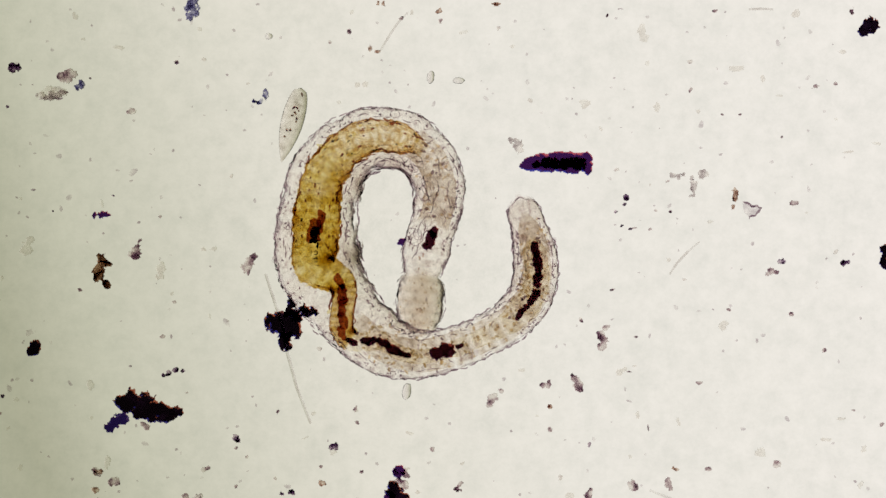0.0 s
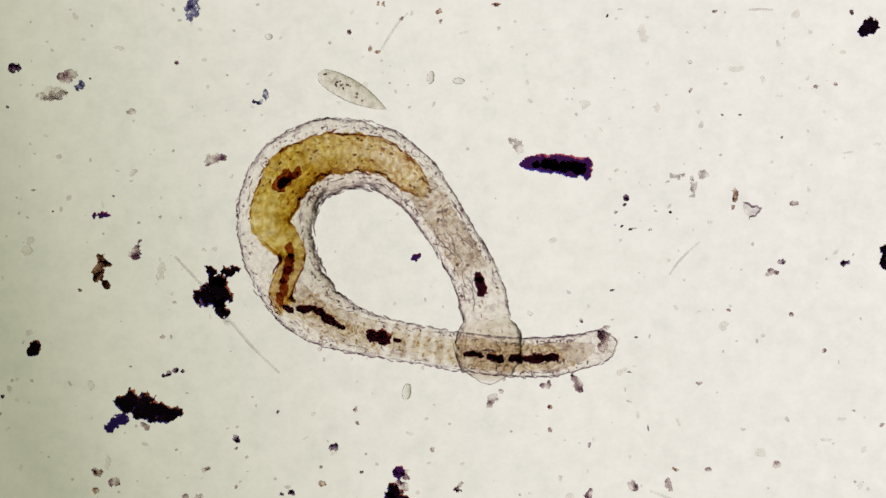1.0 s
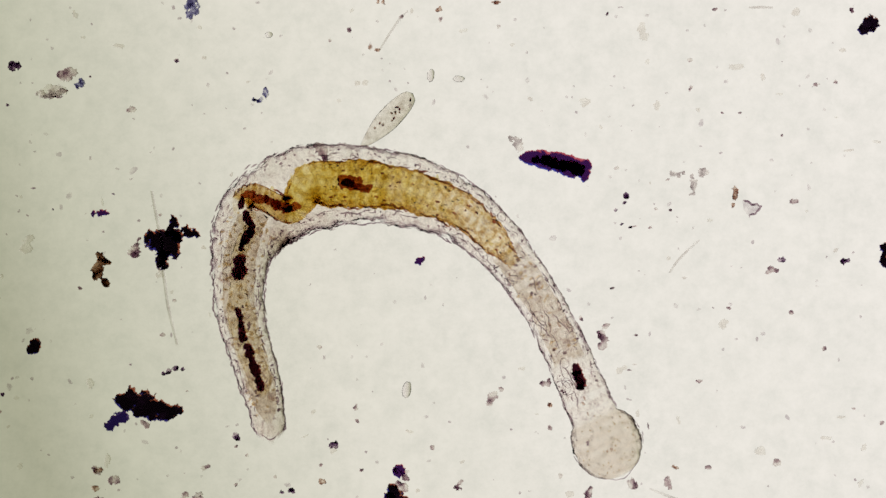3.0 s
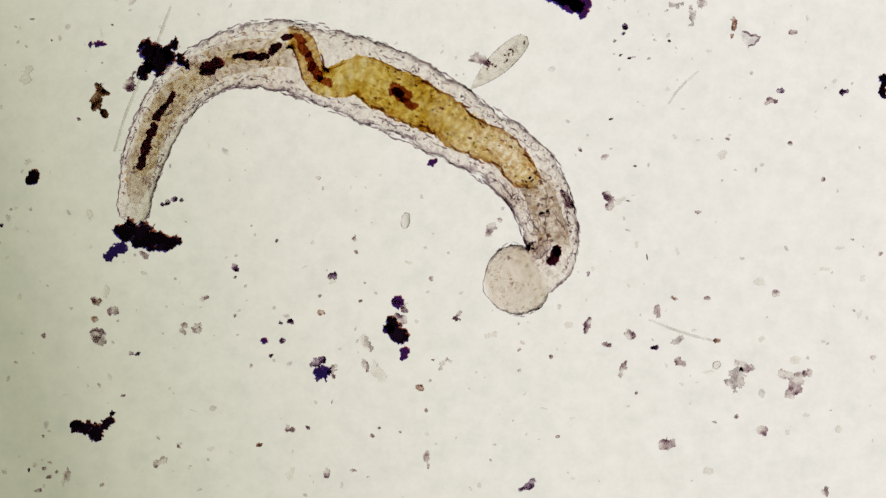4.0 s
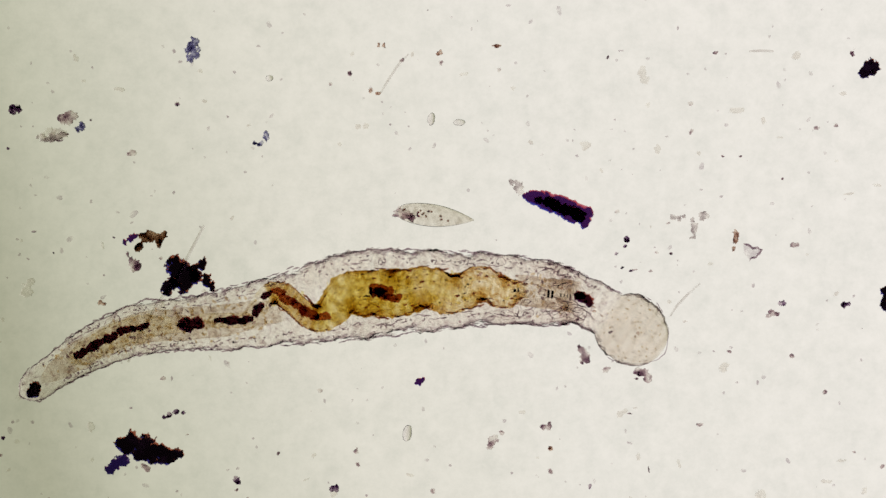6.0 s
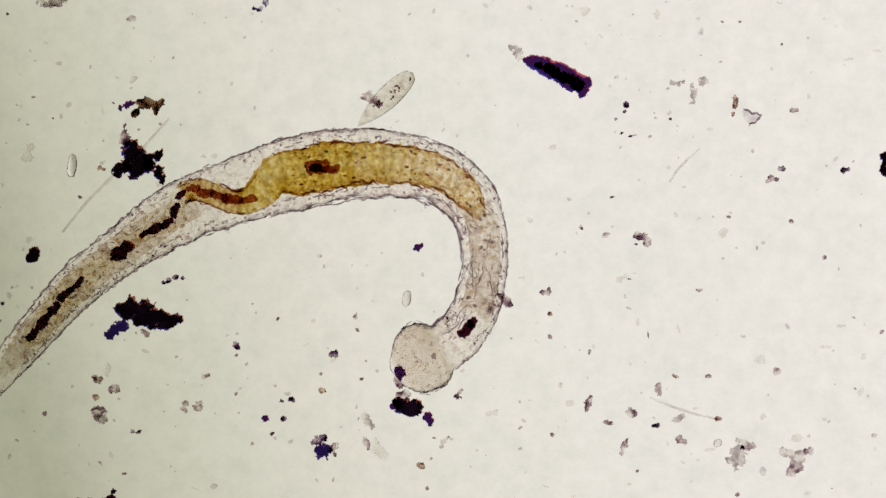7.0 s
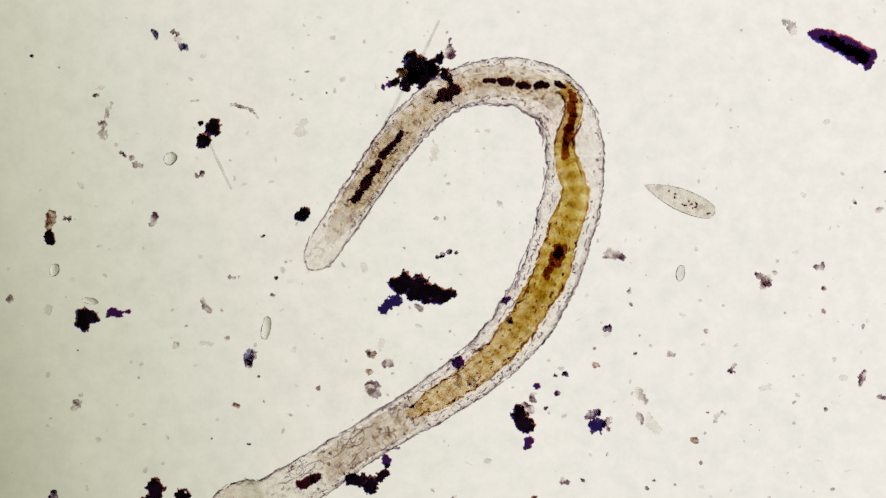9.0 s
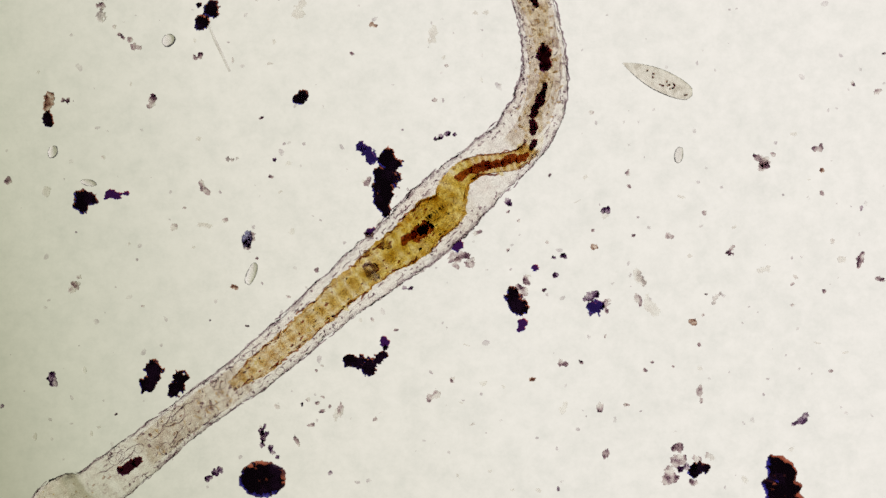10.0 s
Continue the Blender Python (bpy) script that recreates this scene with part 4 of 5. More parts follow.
def specks(name, label, material, jag, seed, *rows):
    """Small specks: place, width and height in slide micrometres."""
    for i, (x, y, w, h) in enumerate(rows):
        rnd = random.Random(seed + i)
        c = [(rnd.uniform(-0.25, 0.25) * w, rnd.uniform(-0.25, 0.25) * h, 0.36 * (w + h) / 2) for _ in range(2)] + [(0, 0, 0.4 * min(w, h))]
        bm = flake_mesh(c, seed + i, jag, 0.7, step=max(w, h) / 13000)
        fit_size(bm, w, h)
        ob = tagged(mesh_object(name, bm, material), label + " lying on the slide", "speck", name.replace("_", " ") + "s on the slide")
        ob.matrix_basis = Matrix.Translation(at(x, y)) @ Matrix.Rotation(rnd.uniform(-0.3, 0.3), 4, "Z")


specks("speck", "tiny greyish violet speck with a darker rim", VIOLET, 0.45, 2000,
      (312, 110, 8, 7), (361, 106, 9, 8), (439, 148, 7, 4), (160, 139, 5, 4), (118, 164, 7, 4), (618, 56, 9, 10),
      (584, 75, 6, 7), (710, 33, 9, 7), (780, 38, 8, 9), (882, 51, 7, 8), (938, 178, 10, 8), (1074, 28, 5, 7), (1265, 20, 10, 6),
      (1221, 110, 10, 7), (1222, 160, 8, 12), (1278, 203, 6, 4), (1309, 203, 6, 4), (1445, 153, 12, 7), (1478, 148, 8, 7),
      (1507, 22, 9, 10), (1383, 243, 5, 5))
specks("speck", "tiny greyish violet speck with a darker rim", VIOLET, 0.45, 2021,
      (410, 312, 7, 8), (284, 384, 7, 6), (142, 513, 8, 7), (309, 535, 8, 6), (403, 568, 7, 3), (331, 695, 6, 3),
      (492, 729, 6, 8), (437, 809, 6, 6), (418, 861, 7, 6), (487, 847, 6, 7), (288, 595, 10, 8), (418, 793, 7, 6),
      (565, 618, 10, 8), (632, 748, 9, 7), (629, 724, 9, 12), (765, 795, 9, 9), (887, 692, 9, 9), (973, 760, 8, 10),
      (992, 845, 8, 10), (640, 835, 8, 6), (568, 826, 7, 6))
specks("speck", "tiny greyish violet speck with a darker rim", VIOLET, 0.45, 2042,
      (1091, 301, 9, 8), (1181, 321, 8, 4), (1150, 328, 3, 6), (1161, 373, 7, 5), (1186, 375, 6, 5), (1150, 406, 8, 5),
      (1120, 404, 14, 3), (1405, 360, 16, 10), (1478, 446, 10, 8), (1400, 556, 9, 9), (1289, 548, 9, 6), (1084, 513, 10, 4),
      (1072, 581, 14, 12), (1211, 495, 10, 4), (1237, 678, 12, 7), (1123, 648, 8, 3), (1113, 658, 10, 3), (1124, 596, 9, 4),
      (1510, 726, 7, 4), (1560, 751, 9, 8))
specks("speck", "tiny greyish violet speck with a darker rim", VIOLET, 0.45, 2062,
      (1375, 822, 14, 14), (1253, 830, 12, 8), (1147, 757, 3, 12), (1458, 620, 8, 9), (1028, 566, 9, 10), (1128, 998, 6, 6),
      (1113, 1021, 7, 5), (1266, 1049, 9, 5), (1305, 1039, 9, 9), (1547, 935, 10, 9), (989, 1075, 9, 6), (977, 934, 8, 8),
      (926, 908, 9, 9), (921, 958, 8, 6), (921, 921, 8, 6), (1076, 912, 18, 12), (768, 939, 6, 4), (763, 976, 6, 6),
      (756, 1028, 7, 8), (673, 1059, 7, 5), (661, 1073, 8, 8))
specks("speck", "tiny greyish violet speck with a darker rim", VIOLET, 0.45, 2083,
      (79, 897, 10, 10), (29, 943, 10, 5), (178, 984, 8, 8), (220, 1002, 10, 5), (447, 950, 8, 8), (482, 932, 8, 8),
      (319, 1092, 9, 8), (79, 1074, 6, 6), (81, 1131, 9, 8), (89, 1146, 12, 7), (69, 1170, 14, 9), (355, 1169, 9, 7),
      (710, 1067, 6, 5), (590, 1013, 5, 8), (628, 1134, 12, 6), (547, 1059, 10, 7), (183, 1160, 8, 9), (320, 1088, 10, 6),
      (626, 1135, 9, 7), (64, 1125, 8, 8), (90, 1121, 8, 5))
specks("speck", "tiny greyish violet speck with a darker rim", VIOLET, 0.45, 2104,
      (103, 1137, 7, 7), (9, 1138, 12, 8), (89, 1066, 6, 5), (-3, 531, 12, 5), (-69, 525, 5, 10), (-18, 627, 10, 5),
      (-298, 697, 8, 7), (-466, 738, 14, 16), (-82, 808, 11, 11), (-26, 875, 6, 6), (-1, 731, 10, 8), (-154, 786, 8, 5),
      (-252, 850, 6, 8), (-43, 995, 8, 4), (-228, 960, 6, 4), (-275, 1151, 7, 5), (-305, 1174, 7, 6), (-139, 388, 16, 6),
      (-59, 398, 14, 6), (-314, 378, 12, 8))
specks("dark_speck", "tiny dark violet speck", DUSK, 0.35, 2124,
      (14, 189, 6, 6), (60, 336, 10, 4), (201, 347, 6, 4), (94, 374, 4, 4), (231, 648, 5, 4), (1043, 787, 7, 9),
      (54, 1134, 5, 8), (104, 1255, 9, 9), (507, 1283, 6, 9), (5, 701, 8, 8), (-346, 829, 4, 4), (-109, 985, 4, 4),
      (-477, 1137, 8, 8), (-427, 309, 8, 7), (-379, 329, 5, 4))
specks("pale_smudge", "faint pale smudge of debris", PALE, 0.45, 2139,
      (210, 85, 22, 8), (147, 70, 8, 5), (134, 29, 10, 14), (622, 22, 8, 8), (729, 23, 6, 10), (600, 182, 8, 8),
      (907, 83, 10, 7), (820, 58, 16, 6), (1408, 24, 16, 16), (1145, 113, 8, 10), (1235, 198, 8, 8), (1162, 190, 13, 18),
      (1303, 122, 26, 10), (1350, 140, 8, 14), (1379, 170, 12, 5), (1490, 92, 14, 8), (1063, 228, 6, 10), (1500, 270, 20, 5),
      (1550, 254, 16, 5), (1480, 211, 7, 5), (353, 52, 10, 7))
specks("pale_smudge", "faint pale smudge of debris", PALE, 0.45, 2160,
      (37, 352, 6, 6), (181, 360, 5, 16), (304, 520, 6, 8), (371, 560, 5, 10), (160, 682, 14, 18), (30, 707, 12, 8),
      (35, 828, 10, 12), (191, 818, 12, 26), (15, 758, 8, 6), (162, 740, 8, 8), (540, 775, 14, 4), (725, 767, 14, 8),
      (818, 820, 8, 7), (950, 736, 8, 4), (923, 656, 12, 7), (740, 871, 10, 8), (590, 800, 14, 14), (555, 732, 8, 10),
      (1427, 377, 6, 5), (1183, 460, 8, 8), (1256, 393, 10, 6))
specks("pale_smudge", "faint pale smudge of debris", PALE, 0.45, 2181,
      (1128, 734, 8, 14), (1200, 746, 6, 16), (1488, 741, 16, 6), (1528, 795, 12, 12), (1522, 858, 10, 16), (1462, 778, 20, 8),
      (1115, 808, 6, 8), (1350, 902, 12, 12), (1255, 960, 22, 5), (1428, 1037, 12, 8), (1395, 1067, 9, 10), (1485, 1062, 14, 14),
      (1208, 982, 9, 5), (1235, 979, 6, 4), (1015, 1042, 12, 4), (965, 1025, 14, 4), (757, 1070, 10, 8), (345, 1029, 14, 4),
      (115, 1002, 14, 5), (157, 985, 6, 8), (410, 1102, 8, 8))
specks("pale_smudge", "faint pale smudge of debris", PALE, 0.45, 2202,
      (372, 1097, 10, 10), (335, 1131, 8, 5), (115, 1152, 14, 24), (837, 1267, 12, 14), (919, 1213, 10, 8), (426, 1285, 8, 6),
      (472, 1286, 10, 9), (386, 1252, 8, 6), (329, 1260, 5, 8), (377, 1096, 7, 9), (-136, 490, 6, 8), (4, 493, 6, 10),
      (-413, 546, 6, 8), (-249, 567, 4, 8), (-129, 664, 10, 8), (-398, 758, 16, 20), (-118, 818, 26, 10), (-138, 856, 8, 5),
      (-319, 1186, 6, 10), (-419, 1190, 8, 14), (-331, 1073, 8, 12))
specks("pale_smudge", "faint pale smudge of debris", PALE, 0.45, 2900, (1280, 577, 18, 19), (1035, 185, 20, 16), (1008, 878, 16, 12))
specks("dust_grain", "very small faint dust grain", DUST, 0.35, 2223,
      (288, 9, 7, 5), (307, 17, 6, 8), (318, 36, 8, 6), (402, 133, 5, 4), (463, 203, 4, 4), (433, 231, 6, 5), (237, 214, 5, 4),
      (62, 272, 6, 3), (160, 283, 5, 7), (54, 255, 5, 7), (273, 265, 4, 5), (307, 267, 5, 6), (163, 46, 4, 5), (414, 54, 6, 6),
      (456, 8, 8, 5), (668, 41, 6, 6), (643, 100, 5, 4), (675, 107, 4, 4), (690, 147, 5, 4), (722, 150, 4, 4), (932, 96, 5, 6),
      (862, 158, 4, 4), (1020, 202, 6, 5))
specks("dust_grain", "very small faint dust grain", DUST, 0.35, 2246,
      (1145, 31, 8, 5), (1283, 22, 5, 4), (1387, 50, 5, 5), (1434, 57, 8, 8), (1179, 168, 6, 4), (1120, 190, 5, 4),
      (1078, 210, 5, 4), (1240, 262, 6, 4), (1275, 274, 8, 4), (34, 377, 5, 6), (354, 328, 5, 4), (246, 394, 6, 5),
      (372, 472, 4, 4), (433, 539, 4, 3), (208, 302, 8, 4), (12, 418, 4, 4), (1198, 387, 4, 4), (1088, 398, 5, 4),
      (1510, 450, 5, 5), (1462, 458, 5, 4), (1445, 500, 6, 5), (1083, 566, 6, 4))
specks("dust_grain", "very small faint dust grain", DUST, 0.35, 2268,
      (22, 673, 6, 6), (57, 673, 6, 6), (447, 702, 5, 4), (420, 755, 7, 5), (87, 808, 6, 4), (129, 848, 6, 6), (297, 845, 5, 4),
      (357, 846, 5, 4), (211, 870, 6, 5), (574, 636, 5, 8), (623, 635, 4, 6), (632, 675, 5, 5), (768, 716, 5, 4),
      (796, 750, 6, 5), (759, 819, 8, 5), (990, 703, 4, 3), (948, 767, 4, 4), (905, 763, 5, 4), (920, 875, 5, 6),
      (648, 803, 5, 5), (1106, 689, 4, 8), (1113, 710, 10, 4), (1303, 603, 6, 4))
specks("dust_grain", "very small faint dust grain", DUST, 0.35, 2291,
      (61, 927, 5, 6), (202, 908, 6, 6), (310, 998, 4, 4), (423, 895, 5, 5), (774, 1088, 6, 4), (833, 990, 4, 3),
      (870, 1116, 5, 6), (877, 1089, 7, 4), (607, 1162, 5, 8), (1513, 852, 6, 5), (313, 1218, 6, 6), (339, 1127, 6, 3),
      (607, 1157, 5, 4), (-238, 878, 5, 5), (-17, 920, 5, 6), (-21, 765, 3, 3), (-469, 685, 5, 6), (31, 671, 8, 5),
      (-354, 1168, 6, 4), (-394, 950, 7, 4), (-91, 758, 6, 6))


def build_specks():
    """Countless tiny grains scattered over the slide."""
    rnd = random.Random(77)
    groups = ((DUST, 220, 1.4), (HAZE, 260, 2.6))
    for k, (mat, count, size) in enumerate(groups):
        bm = bmesh.new()
        for i in range(count):
            p = at(rnd.uniform(-560, 1640), rnd.uniform(-90, 1400))
            s = size / 1000 * math.exp(rnd.gauss(0, 0.42))
            add_blob(bm, (p.x, p.y, s * 0.5), (s * rnd.uniform(1, 2.0), s, s * 0.55), rnd.random() * 3.1, 0.55, i * 0.31 + k, 1)
        ob = mesh_object("speck_field", bm, mat)
        tagged(ob, "countless tiny dust specks strewn over the slide", "specks", kind="stuff")


build_specks()


def build_fibre(points, r):
    bm = bmesh.new()
    P = [at(x, y) + Vector((0, 0, r)) for x, y in points]
    add_rod(bm, P, [r * (1 - 0.4 * abs(2 * i / (len(P) - 1) - 1)) for i in range(len(P))])
    tagged(mesh_object("fibre", bm, FIBRE), "faint clear fibre lying on the slide", "fibre", "fibres on the slide")


build_fibre(((-112, 462), (-100, 490), (-88, 515), (-74, 545)), 0.003)
build_fibre(((1150, 868), (1190, 884), (1230, 897), (1278, 908)), 0.0028)
build_fibre(((1185, 486), (1198, 466), (1215, 448), (1238, 428)), 0.0025)
build_fibre(((1325, 17), (1345, 16), (1368, 17)), 0.0025)
build_fibre(((672, 92), (690, 62), (705, 40), (722, 22)), 0.0025)
build_fibre(((-68, 396), (-50, 400), (-36, 404), (-26, 420)), 0.003)


# ---- movement ----
SHAPES = {}


def worm_shape(t, *points):
    """The worm's middle line at a time, from tail to head, in slide micrometres."""
    SHAPES[t] = [tuple(at(*p)[:2]) for p in points]


def spline(x, y, q, natural=True):
    """A cubic spline through (x, y) at q; y may have further axes."""
    x, y, q = np.asarray(x, float), np.asarray(y, float), np.asarray(q, float)
    n, h = len(x), np.diff(x)
    A, B = np.eye(n), np.zeros((n, *y.shape[1:]))
    for i in range(1, n - 1):
        A[i, i - 1:i + 2] = h[i - 1], 2 * (h[i - 1] + h[i]), h[i]
        B[i] = 6 * ((y[i + 1] - y[i]) / h[i] - (y[i] - y[i - 1]) / h[i - 1])
    m = np.linalg.solve(A, B.reshape(n, -1)).reshape(B.shape)
    i = np.clip(np.searchsorted(x, q) - 1, 0, n - 2)
    sh = (-1,) + (1,) * (y.ndim - 1)
    a, b, hh = (x[i + 1] - q).reshape(sh), (q - x[i]).reshape(sh), h[i].reshape(sh)
    return (m[i] * a ** 3 + m[i + 1] * b ** 3) / (6 * hh) + (y[i] / hh - m[i] * hh / 6) * a + (y[i + 1] / hh - m[i + 1] * hh / 6) * b


def glide(x, y, q):
    """Smooth passage through (x, y) at q without overshoot (monotone slopes)."""
    x, y, q = np.asarray(x, float), np.asarray(y, float), np.asarray(q, float)
    h = np.diff(x)
    d = np.diff(y, axis=0) / h.reshape((-1,) + (1,) * (y.ndim - 1))
    s = np.zeros_like(y)
    s[0], s[-1] = d[0], d[-1]
    same = d[:-1] * d[1:] > 0
    w1 = (2 * h[1:] + h[:-1]).reshape((-1,) + (1,) * (y.ndim - 1))
    w2 = (h[1:] + 2 * h[:-1]).reshape((-1,) + (1,) * (y.ndim - 1))
    with np.errstate(divide="ignore", invalid="ignore"):
        mean = (w1 + w2) / (w1 / d[:-1] + w2 / d[1:])
    s[1:-1] = np.where(same, mean, 0)
    i = np.clip(np.searchsorted(x, q) - 1, 0, len(x) - 2)
    sh = (-1,) + (1,) * (y.ndim - 1)
    u, hh = ((q - x[i]) / h[i]).reshape(sh), h[i].reshape(sh)
    return ((1 + 2 * u) * (1 - u) ** 2 * y[i] + u * (1 - u) ** 2 * hh * s[i]
            + u * u * (3 - 2 * u) * y[i + 1] + u * u * (u - 1) * hh * s[i + 1])


def key_worm():
    times = np.array(sorted(set([round(0.2 * i, 1) for i in range(51)] + [t for t in SHAPES])))
    known = sorted(SHAPES)
    lines = glide(known, np.array([SHAPES[t] for t in known]), times)
    fine = np.linspace(0, REST[-1], 400)
    rest_step = (fine[1] - fine[0]) / 1000
    origin = lines[:, 6]
    walk(WORM, [(float(t), pose(float(o[0]), float(o[1]), 0)) for t, o in zip(times, origin)])
    rows = {id(p): [] for p in PIECES}
    for t, line, o in zip(times, lines, origin):
        curve = spline(REST, line, fine)
        d = np.gradient(curve, axis=0)
        speed = np.linalg.norm(d, axis=1)
        d /= speed[:, None]
        side = np.stack([-d[:, 1], d[:, 0]], 1)
        ratio = np.convolve(np.pad(rest_step / speed, 30, mode="edge"), np.ones(61) / 61, mode="valid")
        ratio = np.sqrt(ratio * REST[-1] / 1000 / float(speed.sum()) * 1.0)
        swell = 1 + (np.clip(ratio ** 0.9, 0.78, 1.40) - 1) * np.interp(fine, (80, 150, 1160, 1260), (0, 1, 1, 0))
        lobe = 1 - (1 - float(np.interp(t, (0, 0.25, 0.5, 1.5, 10), (0.68, 0.76, 0.92, 1, 1)))) * np.interp(fine, (1300, 1350), (0, 1))
        width = np.array([half_width(u) for u in fine]) * swell * lobe
        lift = 0.085 * float(np.interp(t, (0, 2.3, 3.1, 10), (1, 1, 0, 0))) * np.interp(fine, (0, 420, 560, 1445), (1, 1, 0, 0))
        fold = np.interp(fine, [f[0] for f in FOLD], [f[1] for f in FOLD])
        fold = np.convolve(np.pad(fold, 8, mode="edge"), np.hanning(19)[1:-1] / np.hanning(19).sum(), mode="valid")
        wave = np.sin((fine - 668) / 21) * np.clip((fine - 690) / 80, 0, 1) * np.clip((1080 - fine) / 60, 0, 1) * np.clip(swell - 1.0, 0, 0.3) * 0.45
        gut = curve + side * ((fold + wave) * width)[:, None]
        girth = np.clip(ratio ** 1.5, 0.62, 1.05)
        gd = np.gradient(gut, axis=0)
        gd = np.stack([np.convolve(np.pad(gd[:, k], 5, mode="edge"), np.ones(11) / 11, mode="valid") for k in (0, 1)], 1)
        bend = (d[:, 0] * np.gradient(d[:, 1]) - d[:, 1] * np.gradient(d[:, 0])) / (speed / 1)
        bend = np.convolve(np.pad(bend, 12, mode="edge"), np.ones(25) / 25, mode="valid")
        # flesh bulges a little on the inner side of a bend
        bulge = {k: 1 + np.clip(0.3 * bend * k * width, 0, 0.12) for k in (1, -1)}
        for p in PIECES:
            ob, u, kind, s = p
            i = min(399, int(round(u / REST[-1] * 399)))
            w0 = half_width(u)
            z = w0 * FLAT + lift[i]
            if kind == "skin":
                squeeze = max(0.0, swell[i] - 1.0) + max(0.0, bend[i] * s * w0) * 0.5
                crease = noise.noise(Vector((u * 0.034, s * 3.0, 0.5))) * min(0.05 + squeeze * 0.8, 0.17) * w0
                c = curve[i] + side[i] * s * (width[i] * (bulge[s][i] if s else 1) - w0 + crease)
                way = d[i]
            elif kind == "gut" and s:
                across = np.array((-gd[i][1], gd[i][0])) / np.linalg.norm(gd[i])
                c, way = gut[i] + across * s * gut_half(u) * (girth[i] - 1), gd[i]
            elif kind == "cell":
                across = np.array((-gd[i][1], gd[i][0])) / np.linalg.norm(gd[i])
                c, way = gut[i] + across * s * gut_half(u) * girth[i], gd[i]
                z += gut_half(u) * 0.6 * math.sqrt(max(0.0, 1 - s * s)) + 0.003
            elif kind == "edge":
                squeeze = max(0.0, swell[i] - 1.0) + max(0.0, bend[i] * s * w0) * 0.5
                crease = noise.noise(Vector((u * 0.034, math.copysign(3.0, s), 0.5))) * min(0.05 + squeeze * 0.8, 0.17) * w0
                hull = curve + side * (s * width * bulge[1 if s > 0 else -1] + math.copysign(crease, s))[:, None]
                way = hull[min(i + 3, 399)] - hull[max(i - 3, 0)]
                c = hull[i]
            elif kind == "wall":
                c, way = curve[i] + side[i] * s * width[i] * bulge[1 if s > 0 else -1][i], d[i]
                z += 0.02
            elif kind in ("gut", "gutcore"):
                c, way = gut[i], gd[i]
                if kind == "gutcore":
                    c = c + side[i] * s * width[i] * 0.8
            else:
                c, way = curve[i], d[i]
                if kind == "head":
                    z = 0.036
            a = math.degrees(math.atan2(way[1], way[0]))
            rows[id(p)].append((float(t), pose(float(c[0] - o[0]), float(c[1] - o[1]), float(z), 0, 0, a)))
    for p in PIECES:
        walk(p[0], rows[id(p)])


def drift(ob, *rows):
    """Key a thing on the slide: seconds, place in slide micrometres, turn in degrees."""
    walk(ob, [(t, Matrix.Translation(at(x, y)) @ Matrix.Rotation(math.radians(a), 4, "Z")) for t, x, y, a in rows])


